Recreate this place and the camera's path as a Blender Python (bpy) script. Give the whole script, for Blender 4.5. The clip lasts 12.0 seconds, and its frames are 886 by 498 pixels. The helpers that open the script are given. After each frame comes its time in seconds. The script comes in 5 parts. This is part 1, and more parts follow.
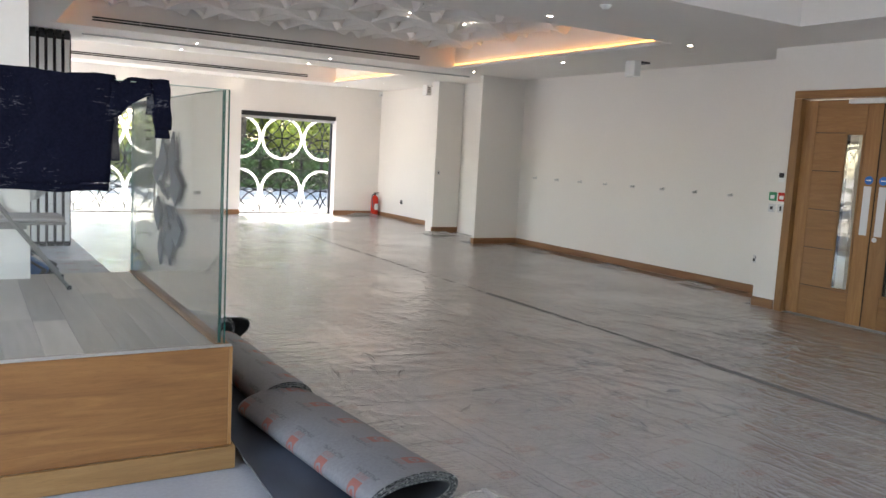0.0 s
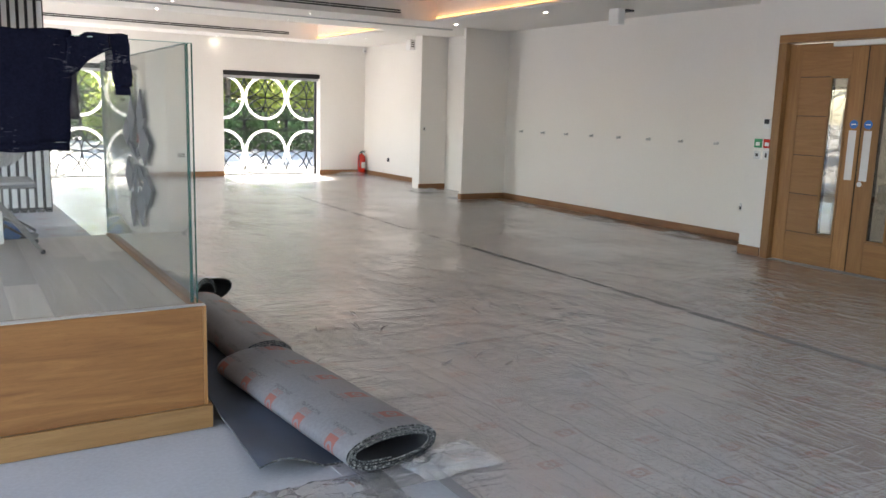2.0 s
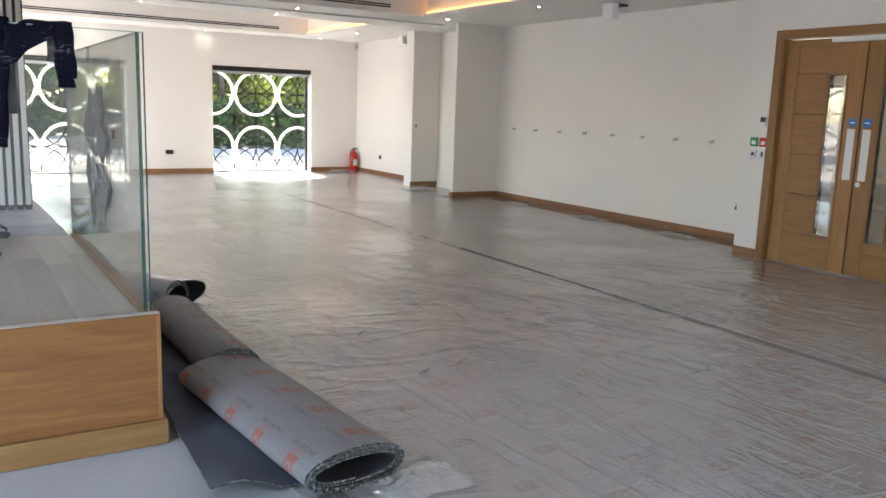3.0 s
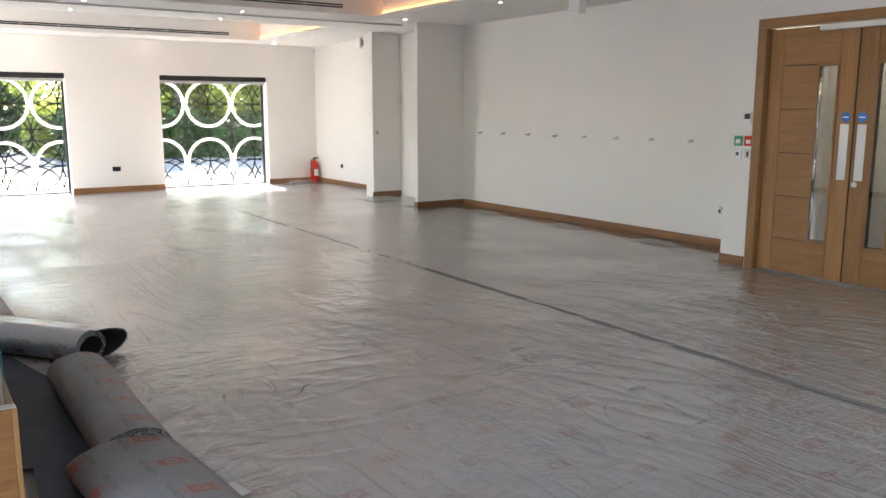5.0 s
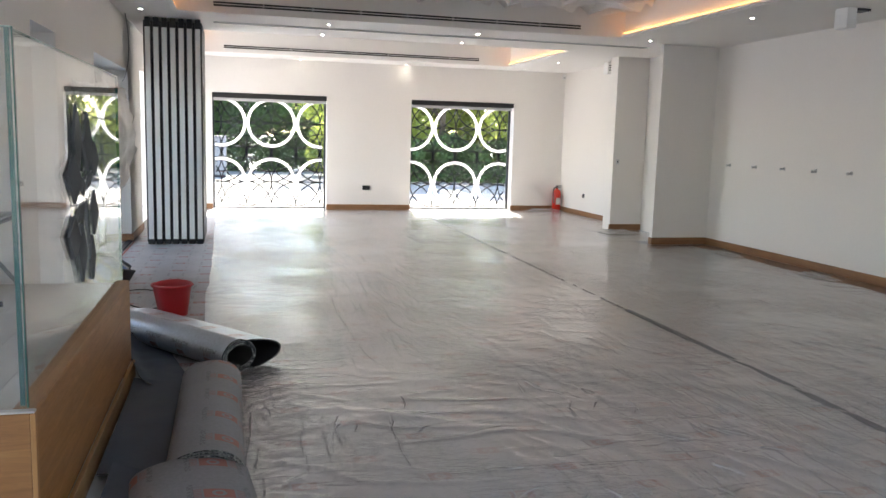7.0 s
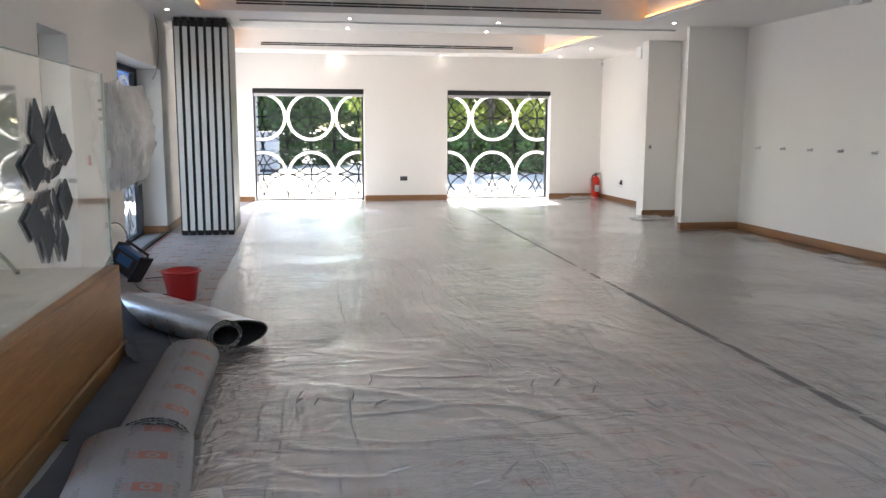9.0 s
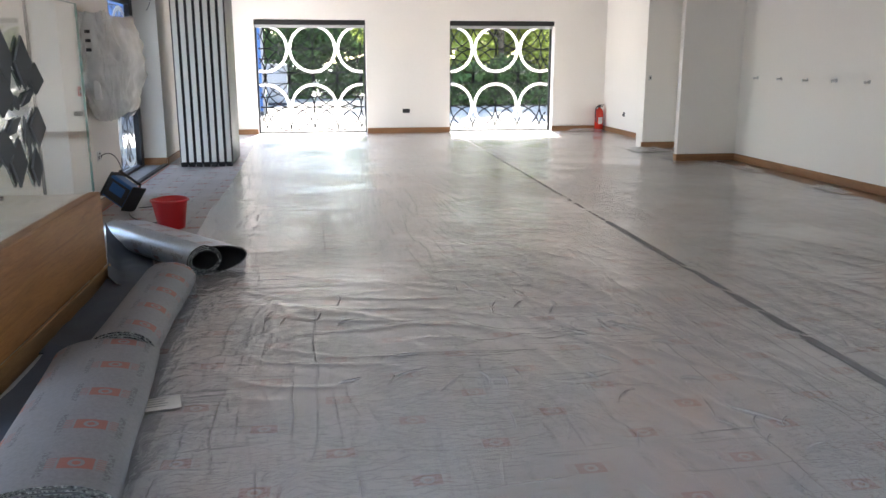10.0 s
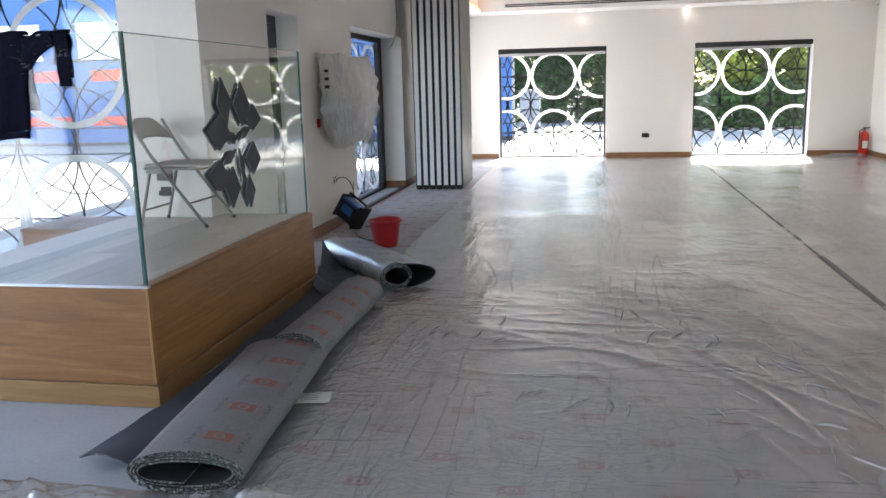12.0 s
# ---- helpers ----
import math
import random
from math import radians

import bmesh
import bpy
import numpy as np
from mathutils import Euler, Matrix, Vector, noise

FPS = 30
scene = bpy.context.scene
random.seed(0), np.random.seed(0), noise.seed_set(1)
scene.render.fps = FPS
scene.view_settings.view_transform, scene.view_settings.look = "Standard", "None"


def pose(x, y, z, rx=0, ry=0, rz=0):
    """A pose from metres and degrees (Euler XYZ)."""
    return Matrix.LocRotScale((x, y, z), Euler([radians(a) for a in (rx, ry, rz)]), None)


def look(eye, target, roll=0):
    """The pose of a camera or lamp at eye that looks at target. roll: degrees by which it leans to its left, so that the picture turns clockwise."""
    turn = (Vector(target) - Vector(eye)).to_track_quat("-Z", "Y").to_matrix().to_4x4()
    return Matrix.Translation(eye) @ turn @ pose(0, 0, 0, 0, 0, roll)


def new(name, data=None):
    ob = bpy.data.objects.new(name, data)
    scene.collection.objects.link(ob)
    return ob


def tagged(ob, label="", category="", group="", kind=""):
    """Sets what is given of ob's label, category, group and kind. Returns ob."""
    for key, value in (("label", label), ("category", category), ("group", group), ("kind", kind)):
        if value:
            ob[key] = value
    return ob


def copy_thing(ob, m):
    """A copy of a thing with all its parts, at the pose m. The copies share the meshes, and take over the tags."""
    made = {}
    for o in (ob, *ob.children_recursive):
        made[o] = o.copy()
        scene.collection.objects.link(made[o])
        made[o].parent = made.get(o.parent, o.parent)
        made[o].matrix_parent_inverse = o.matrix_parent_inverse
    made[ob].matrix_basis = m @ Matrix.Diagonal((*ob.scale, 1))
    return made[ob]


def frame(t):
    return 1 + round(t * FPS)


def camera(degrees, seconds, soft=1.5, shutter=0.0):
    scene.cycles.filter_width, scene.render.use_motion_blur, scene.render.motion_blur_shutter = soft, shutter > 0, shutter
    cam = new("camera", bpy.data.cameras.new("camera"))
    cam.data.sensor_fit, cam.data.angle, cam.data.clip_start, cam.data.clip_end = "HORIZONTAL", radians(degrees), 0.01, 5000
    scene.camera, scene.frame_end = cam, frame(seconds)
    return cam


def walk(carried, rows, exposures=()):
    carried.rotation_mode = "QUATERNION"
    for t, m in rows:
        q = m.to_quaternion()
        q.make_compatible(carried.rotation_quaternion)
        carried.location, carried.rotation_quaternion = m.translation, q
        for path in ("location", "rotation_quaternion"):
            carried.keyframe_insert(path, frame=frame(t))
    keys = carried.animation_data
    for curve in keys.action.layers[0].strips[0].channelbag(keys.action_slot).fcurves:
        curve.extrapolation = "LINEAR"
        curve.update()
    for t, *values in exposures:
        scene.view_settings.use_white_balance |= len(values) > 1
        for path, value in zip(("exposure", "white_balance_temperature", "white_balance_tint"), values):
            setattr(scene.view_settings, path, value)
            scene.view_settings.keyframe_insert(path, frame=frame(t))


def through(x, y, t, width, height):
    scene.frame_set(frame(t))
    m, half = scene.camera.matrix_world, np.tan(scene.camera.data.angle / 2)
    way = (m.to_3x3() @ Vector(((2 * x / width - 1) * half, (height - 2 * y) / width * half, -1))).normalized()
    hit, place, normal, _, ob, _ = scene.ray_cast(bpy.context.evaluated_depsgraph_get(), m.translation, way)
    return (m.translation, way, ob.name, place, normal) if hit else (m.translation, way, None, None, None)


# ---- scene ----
cam = camera(57.5, 12.0)
PATH = [
    (0, (-1.06, -3.608, 1.52), (-0.039, -1.905, 1.284), 3.1),
    (0.5, (-1.064, -3.627, 1.518), (-0.04, -1.925, 1.282), 3.0),
    (1, (-1.058, -3.626, 1.517), (-0.028, -1.929, 1.281), 2.9),
    (1.5, (-1.029, -3.623, 1.503), (0.004, -1.93, 1.246), 2.5),
    (2, (-0.959, -3.615, 1.492), (0.073, -1.935, 1.154), 1.7),
    (2.5, (-0.847, -3.583, 1.479), (0.178, -1.901, 1.134), 2.0),
    (4.5, (-0.381, -2.964, 1.542), (0.723, -1.331, 1.201), 0.9),
    (5, (-0.226, -2.861, 1.544), (0.864, -1.219, 1.203), 0.0),
    (5.5, (-0.053, -2.692, 1.522), (1.03, -1.042, 1.197), 2.0),
    (6, (0.151, -2.554, 1.508), (1.14, -0.848, 1.174), 1.3),
    (6.5, (0.406, -2.578, 1.477), (1.041, -0.702, 1.204), 2.6),
    (8.5, (1.005, -2.818, 1.446), (1.381, -0.872, 1.173), 0.7),
    (9, (1.15, -2.894, 1.43), (1.481, -0.944, 1.135), 0.2),
    (9.5, (1.293, -3.036, 1.401), (1.596, -1.098, 1.013), 0.2),
    (10, (1.433, -3.105, 1.406), (1.716, -1.177, 0.953), -0.0),
    (10.5, (1.583, -3.105, 1.401), (1.841, -1.174, 0.951), -0.4),
    (11, (1.734, -3.084, 1.383), (1.805, -1.135, 0.938), 0.4),
    (11.5, (1.865, -3.149, 1.405), (1.857, -1.199, 0.961), -1.0),
    (12, (2.024, -3.341, 1.468), (1.666, -1.413, 1.076), -1.5),
]
walk(cam, [(t, look(eye, goal, roll)) for t, eye, goal, roll in PATH], [(0.0, 3.46, 7100, 11), (5.6, 3.58, 7100, 11), (6.5, 3.34, 6950, 11), (8.5, 3.42, 6850, 11), (11.4, 3.52, 6700, 11), (12.0, 3.28, 6650, 11)])

# ---- world, sun, large lights ----
K = 1.12  # metres in one unit of the plan below
SUN_TRAVEL = Vector((-0.12, -1.0, -1.18)).normalized()
world = bpy.data.worlds.new("world")
scene.world = world
world.use_nodes = True
sky = world.node_tree.nodes.new("ShaderNodeTexSky")
sky.sky_type, sky.sun_disc = "NISHITA", False
sky.sun_elevation = math.asin(-SUN_TRAVEL.z)
sky.sun_rotation = math.atan2(-SUN_TRAVEL.x, -SUN_TRAVEL.y)
world.node_tree.links.new(sky.outputs[0], world.node_tree.nodes["Background"].inputs[0])
world.node_tree.nodes["Background"].inputs[1].default_value = 0.15


def lamp(name, kind, energy, m, color=(1, 1, 1), size=1.0, size_y=None, angle=None):
    data = bpy.data.lights.new(name, kind)
    data.energy, data.color = energy, color
    if kind == "AREA":
        data.size = size
        if size_y:
            data.shape, data.size_y = "RECTANGLE", size_y
    if angle is not None:
        data.angle = radians(angle)
    ob = new(name, data)
    ob.matrix_world = m
    return ob


lamp("sun", "SUN", 5.0, look((0, 40, 40), Vector((0, 40, 40)) + SUN_TRAVEL), (1, 0.95, 0.88), angle=0.5)
# area lamp in an added, unseen opening behind the walker, brightens the left wall
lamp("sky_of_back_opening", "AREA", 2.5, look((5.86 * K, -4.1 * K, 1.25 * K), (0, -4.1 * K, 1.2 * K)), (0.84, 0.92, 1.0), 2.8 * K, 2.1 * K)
# daylight of the tall openings beside the walker and at the far side
lamp("sky_of_side_opening", "AREA", 8, look((-3.5 * K, -2.2 * K, 1.2 * K), (2, -2.2 * K, 1.1 * K)), (0.72, 0.80, 1.0), 4.6 * K, 2.1 * K)
lamp("sky_of_far_side_opening", "AREA", 6, look((-0.80 * K, 10.0 * K, 1.1 * K), (3, 10.0 * K, 1.05 * K)), (0.95, 0.97, 1.0), 2.3 * K, 1.8 * K)

# unseen area lamp, added to brighten the lobby behind the door glass
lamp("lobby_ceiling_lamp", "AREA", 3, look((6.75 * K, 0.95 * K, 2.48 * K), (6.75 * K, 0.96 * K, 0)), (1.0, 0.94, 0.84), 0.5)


# ---- materials ----
class Nodes:
    """Small helper to wire node materials."""

    def __init__(self, name):
        self.mat = bpy.data.materials.new(name)
        self.mat.use_nodes = True
        self.tree = self.mat.node_tree
        self.bsdf = self.tree.nodes["Principled BSDF"]
        self.out = self.tree.nodes["Material Output"]

    def node(self, kind, operation="", data_type="", blend_type=""):
        n = self.tree.nodes.new(kind)
        if operation:
            n.operation = operation
        if data_type:
            n.data_type = data_type
        if blend_type:
            n.blend_type = blend_type
        return n

    def wire(self, value, socket):
        if isinstance(value, bpy.types.NodeSocket):
            self.tree.links.new(value, socket)
        else:
            socket.default_value = value

    def math(self, op, a, b=0.0, c=0.0):
        n = self.node("ShaderNodeMath", operation=op)
        for s, v in zip(n.inputs, (a, b, c)):
            self.wire(v, s)
        return n.outputs[0]

    def coords(self, source="Object", scale=(1, 1, 1), rot=(0, 0, 0)):
        tc = self.node("ShaderNodeTexCoord")
        mp = self.node("ShaderNodeMapping")
        mp.inputs["Scale"].default_value = scale
        mp.inputs["Rotation"].default_value = [radians(a) for a in rot]
        self.wire(tc.outputs[source], mp.inputs["Vector"])
        return mp.outputs[0]

    def noise(self, vec, scale, detail=4.0, rough=0.55, distort=0.0):
        n = self.node("ShaderNodeTexNoise")
        self.wire(vec, n.inputs["Vector"])
        for k, v in (("Scale", scale), ("Detail", detail), ("Roughness", rough), ("Distortion", distort)):
            n.inputs[k].default_value = v
        return n.outputs["Fac"]

    def ramp(self, fac, *stops):
        n = self.node("ShaderNodeValToRGB")
        els = n.color_ramp.elements
        while len(els) < len(stops):
            els.new(0.5)
        for e, (p, col) in zip(els, stops):
            e.position, e.color = p, (*col, 1) if len(col) == 3 else col
        self.wire(fac, n.inputs[0])
        return n.outputs[0]

    def mix(self, fac, a, b):
        n = self.node("ShaderNodeMix", data_type="RGBA")
        self.wire(fac, n.inputs[0])
        self.wire((*a, 1) if isinstance(a, tuple) else a, n.inputs[6])
        self.wire((*b, 1) if isinstance(b, tuple) else b, n.inputs[7])
        return n.outputs[2]

    def bump(self, height, strength=0.3, distance=0.01):
        n = self.node("ShaderNodeBump")
        n.inputs["Strength"].default_value, n.inputs["Distance"].default_value = strength, distance
        self.wire(height, n.inputs["Height"])
        self.wire(n.outputs[0], self.bsdf.inputs["Normal"])
        return n.outputs[0]

    def set(self, **values):
        for k, v in values.items():
            self.wire((*v, 1) if isinstance(v, tuple) and len(v) == 3 else v, self.bsdf.inputs[k.replace("_", " ")])
        return self.mat


def shade(c, f):
    return tuple(min(1.0, v * f) for v in c)


def plain(name, color, rough=0.5, metal=0.0, vary=0.12, scale=14.0, relief=0.15):
    n = Nodes(name)
    vec = n.coords()
    big, fine = n.noise(vec, scale * 0.15, 3), n.noise(vec, scale * 6, 3)
    both = n.math("MULTIPLY_ADD", fine, 0.4, n.math("MULTIPLY", big, 0.6))
    n.set(Base_Color=n.ramp(both, (0.25, shade(color, 1 - vary)), (0.75, shade(color, 1 + vary))), Metallic=metal,
          Roughness=n.math("MULTIPLY_ADD", big, 0.2, rough - 0.1))
    if relief:
        n.bump(fine, relief, 0.002)
    return n.mat


def wood(name, light, dark, axis="x", rough=0.45, per_object=True, spread=0.3):
    n = Nodes(name)
    scale = {"x": (0.7, 9, 9), "y": (9, 0.7, 9), "z": (9, 9, 0.7)}[axis]
    vec = n.coords(scale=scale)
    if per_object:
        info = n.node("ShaderNodeObjectInfo")
        add = n.node("ShaderNodeVectorMath", operation="ADD")
        n.wire(vec, add.inputs[0])
        comb = n.node("ShaderNodeCombineXYZ")
        for s in comb.inputs:
            n.wire(n.math("MULTIPLY", info.outputs["Random"], 37.0), s)
        n.wire(comb.outputs[0], add.inputs[1])
        vec = add.outputs[0]
    grain = n.noise(vec, 2.2, 6, 0.62, 1.2)
    pore = n.noise(vec, 26, 2, 0.5)
    col = n.ramp(grain, (0.28, dark), (0.52, tuple((a + b) / 2 for a, b in zip(light, dark))), (0.75, light))
    col = n.mix(n.math("MULTIPLY", n.math("GREATER_THAN", pore, 0.6), 0.22), col, shade(dark, 0.75))
    if per_object:
        tone = n.math("MULTIPLY_ADD", info.outputs["Random"], spread, 1.0 - spread / 2)
        m = n.node("ShaderNodeMix", data_type="RGBA", blend_type="MULTIPLY")
        m.inputs[0].default_value = 1
        n.wire(col, m.inputs[6])
        n.wire(tone, m.inputs[7])
        col = m.outputs[2]
    n.set(Base_Color=col, Roughness=n.math("MULTIPLY_ADD", pore, 0.15, rough - 0.07))
    n.bump(pore, 0.12, 0.002)
    return n.mat


def underlay(name, source, foil=0.0, tone=(0.36, 0.38, 0.41), ink=1.0, pitch=0.215, stagger=1.0, across=0.52):
    """Grey printed carpet underlay: mottled, with rows of orange marks and dark lines of small print."""
    n = Nodes(name)
    vec = n.coords(source)
    sep = n.node("ShaderNodeSeparateXYZ")
    n.wire(vec, sep.inputs[0])
    x, y = sep.outputs[0], sep.outputs[1]
    px, py = across * K, pitch * K
    row = n.math("FLOOR", n.math("DIVIDE", n.math("ADD", y, 40 * py), py))
    odd = n.math("FLOORED_MODULO", row, 2)
    u = n.math("SUBTRACT", n.math("FLOORED_MODULO", n.math("ADD", n.math("MULTIPLY_ADD", odd, stagger * px / 2, x), 40 * px), px), px / 2)
    v = n.math("SUBTRACT", n.math("FLOORED_MODULO", n.math("ADD", y, 40 * py), py), py / 2)
    au, av = n.math("ABSOLUTE", u), n.math("ABSOLUTE", v)
    square = n.math("MULTIPLY", n.math("LESS_THAN", au, 0.052), n.math("LESS_THAN", av, 0.036))
    r = n.math("SQRT", n.math("ADD", n.math("POWER", u, 2), n.math("POWER", v, 2)))
    ring = n.math("MULTIPLY", n.math("GREATER_THAN", r, 0.013), n.math("LESS_THAN", r, 0.025))
    square = n.math("MULTIPLY", square, n.math("SUBTRACT", 1, ring))
    side = n.math("MULTIPLY", n.math("GREATER_THAN", au, 0.06), n.math("LESS_THAN", au, 0.088))
    lines = n.math("MULTIPLY", n.math("MULTIPLY", side, n.math("LESS_THAN", av, 0.036)),
                   n.math("GREATER_THAN", n.math("FLOORED_MODULO", n.math("ADD", v, 1), 0.014), 0.007))
    orange = n.math("MAXIMUM", square, n.math("MULTIPLY", lines, 0.6))
    uu = n.math("ABSOLUTE", n.math("SUBTRACT", au, px / 2 - 0.07))
    script = n.math("MULTIPLY", n.math("LESS_THAN", uu, 0.011), n.math("LESS_THAN", av, 0.085))
    script = n.math("MULTIPLY", script, n.math("GREATER_THAN", n.noise(vec, 90, 1), 0.5))
    mottle = n.noise(vec, 60, 5, 0.7)
    stain = n.noise(vec, 2.2, 4)
    col = n.ramp(n.math("MULTIPLY_ADD", stain, 0.45, n.math("MULTIPLY", mottle, 0.55)), (0.3, shade(tone, 0.72)), (0.7, shade(tone, 1.2)))
    col = n.mix(n.math("MULTIPLY", script, 0.6 * ink), col, (0.06, 0.06, 0.07))
    col = n.mix(n.math("MULTIPLY", orange, 0.85 * ink), col, (0.30, 0.062, 0.034))
    n.set(Base_Color=col, Roughness=0.52 - 0.24 * foil, Metallic=0.75 * foil)
    n.bump(mottle, 0.25, 0.003)
    return n.mat


def clear_film(name, gloss_rough, tint, base, facing, bump_scale=None, milky=0.0, falloff=5.0):
    """Thin clear sheet: mostly see-through, glossy by Fresnel."""
    n = Nodes(name)
    t, g, m = n.node("ShaderNodeBsdfTransparent"), n.node("ShaderNodeBsdfGlossy"), n.node("ShaderNodeMixShader")
    t.inputs[0].default_value = (*tint, 1)
    g.inputs["Roughness"].default_value = gloss_rough
    f = n.node("ShaderNodeLayerWeight")
    f.inputs["Blend"].default_value = 0.5
    n.wire(n.math("MULTIPLY_ADD", n.math("POWER", f.outputs["Facing"], falloff), facing, base), m.inputs[0])
    if bump_scale:
        vec = n.coords()
        mask = n.noise(vec, 0.8, 2)
        patch = n.noise(n.coords(rot=(0, 0, 50)), 1.3, 2)

        def ridge(scale, rot, size, sharp, distort):
            f = n.noise(n.coords(scale=scale, rot=(0, 0, rot)), size, 2, 0.5, distort)
            return n.math("MAXIMUM", n.math("SUBTRACT", 1.0, n.math("MULTIPLY", n.math("ABSOLUTE", n.math("SUBTRACT", f, 0.5)), sharp)), 0.0)

        def gate(value, low, gain):
            return n.math("MINIMUM", n.math("MAXIMUM", n.math("MULTIPLY", n.math("SUBTRACT", value, low), gain), 0.0), 1.0)

        long_folds = n.math("MULTIPLY", ridge((1, 0.13, 1), 6, bump_scale * 1.3, 26, 0.4), gate(mask, 0.36, 5))
        streaks = n.math("MULTIPLY", ridge((1, 0.05, 1), -4, bump_scale * 3, 9, 0.3), gate(patch, 0.34, 4))
        cross_folds = n.math("MULTIPLY", ridge((0.16, 1, 1), 20, bump_scale * 1.2, 26, 0.7), gate(patch, 0.42, 6))
        crinkle = n.math("MULTIPLY", ridge((0.4, 1, 1), -38, bump_scale * 3.6, 11, 1.8), gate(mask, 0.44, 5))
        h = n.math("ADD", n.math("MULTIPLY_ADD", crinkle, 0.75, n.math("MULTIPLY_ADD", streaks, 0.30, long_folds)),
                   n.math("MULTIPLY_ADD", n.noise(vec, bump_scale * 0.8, 3), 0.35, n.math("MULTIPLY", cross_folds, 0.8)))
        bn = n.node("ShaderNodeBump")
        bn.inputs["Strength"].default_value, bn.inputs["Distance"].default_value = 1.0, 0.0065
        n.wire(h, bn.inputs["Height"])
        n.wire(bn.outputs[0], g.inputs["Normal"])
    clear = t.outputs[0]
    if milky:
        d, both = n.node("ShaderNodeBsdfDiffuse"), n.node("ShaderNodeMixShader")
        d.inputs[0].default_value = (0.82, 0.83, 0.85, 1)
        n.wire(bn.outputs[0], d.inputs["Normal"])
        n.wire(n.math("MULTIPLY_ADD", mask, milky, milky * 0.5), both.inputs[0])
        n.wire(clear, both.inputs[1])
        n.wire(d.outputs[0], both.inputs[2])
        clear = both.outputs[0]
    n.wire(clear, m.inputs[1])
    n.wire(g.outputs[0], m.inputs[2])
    n.wire(m.outputs[0], n.out.inputs[0])
    return n.mat


def glowing(name, color, strength):
    n = Nodes(name)
    n.set(Base_Color=color, Emission_Color=color, Emission_Strength=strength)
    return n.mat


def translucent(name, color, through=0.6):
    n = Nodes(name)
    d, t, m = n.node("ShaderNodeBsdfDiffuse"), n.node("ShaderNodeBsdfTranslucent"), n.node("ShaderNodeMixShader")
    vec = n.coords()
    col = n.ramp(n.noise(vec, 9, 4), (0.3, shade(color, 0.85)), (0.7, color))
    n.wire(col, d.inputs[0])
    n.wire(col, t.inputs[0])
    m.inputs[0].default_value = through
    n.wire(d.outputs[0], m.inputs[1])
    n.wire(t.outputs[0], m.inputs[2])
    n.wire(m.outputs[0], n.out.inputs[0])
    return n.mat


M_PAINT = plain("white_wall_paint", (0.80, 0.77, 0.735), 0.75, vary=0.03, scale=5, relief=0.06)
M_CEILING = plain("white_ceiling_paint", (0.82, 0.80, 0.775), 0.8, vary=0.025, scale=5, relief=0.05)
M_OAK = wood("oak_skirting", (0.34, 0.17, 0.075), (0.20, 0.09, 0.035), "y", per_object=False)
M_OAK_X = wood("oak_skirting_across", (0.34, 0.17, 0.075), (0.20, 0.09, 0.035), "x", per_object=False)
M_VENEER = wood("oak_veneer", (0.36, 0.17, 0.058), (0.195, 0.082, 0.026), "x")
M_VENEER_Y = wood("oak_veneer_side", (0.36, 0.17, 0.058), (0.195, 0.082, 0.026), "y")
M_DOOR = wood("oak_door_veneer", (0.36, 0.185, 0.068), (0.25, 0.118, 0.040), "y", 0.4)
M_DOORV = wood("oak_door_stile", (0.36, 0.185, 0.068), (0.25, 0.118, 0.040), "z", 0.4)
M_BOARD = wood("limed_floor_board", (0.60, 0.53, 0.46), (0.45, 0.385, 0.315), "y", 0.42, True, 0.6)
M_MARGIN = wood("brown_hardboard", (0.24, 0.12, 0.055), (0.14, 0.065, 0.028), "y", 0.35, per_object=False)
M_DARK = plain("black_gap", (0.015, 0.015, 0.016), 0.7, relief=0)
M_FRAME = plain("dark_grey_powder_coat", (0.03, 0.032, 0.038), 0.45, 0.3, relief=0.05)
M_BLACK = plain("black_plastic", (0.018, 0.018, 0.02), 0.4, relief=0.05)
M_IRON = plain("black_wrought_bar", (0.02, 0.02, 0.022), 0.5, 0.5, relief=0.1)
M_RING = translucent("white_frosted_ring", (0.92, 0.92, 0.92), 0.6)
M_STEEL = plain("brushed_steel", (0.62, 0.62, 0.62), 0.32, 0.9, 0.06, relief=0.05)
M_WHITE = plain("white_plastic", (0.8, 0.8, 0.79), 0.4, vary=0.02, relief=0)
M_PANEL = plain("pale_grey_panel_edge", (0.55, 0.55, 0.56), 0.38, 0.3, 0.04, relief=0.03)
M_RED = plain("red_plastic", (0.45, 0.018, 0.02), 0.35, vary=0.15, relief=0.05)
M_EXT = plain("red_enamel", (0.62, 0.03, 0.015), 0.25, vary=0.06, relief=0)
M_BLUE = plain("blue_plastic", (0.02, 0.10, 0.30), 0.4, relief=0.05)
M_BLUESIGN = plain("blue_sign", (0.02, 0.16, 0.55), 0.4, relief=0)
M_GREEN = plain("green_plastic", (0.02, 0.28, 0.12), 0.4, relief=0)
M_SLATE = plain("grey_slate_felt", (0.075, 0.08, 0.088), 0.85, vary=0.15, scale=40, relief=0.35)
M_CHAIR = plain("grey_painted_steel", (0.20, 0.195, 0.185), 0.45, 0.25, 0.1, relief=0.05)
M_PAD = plain("grey_vinyl_pad", (0.30, 0.29, 0.28), 0.6, vary=0.1, relief=0.2)
M_SCREED = plain("dusty_pale_screed", (0.38, 0.395, 0.42), 0.8, vary=0.18, scale=9, relief=0.4)
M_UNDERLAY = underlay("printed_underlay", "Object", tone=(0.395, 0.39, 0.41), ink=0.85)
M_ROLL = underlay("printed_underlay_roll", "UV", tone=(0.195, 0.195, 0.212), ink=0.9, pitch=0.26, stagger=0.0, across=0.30)
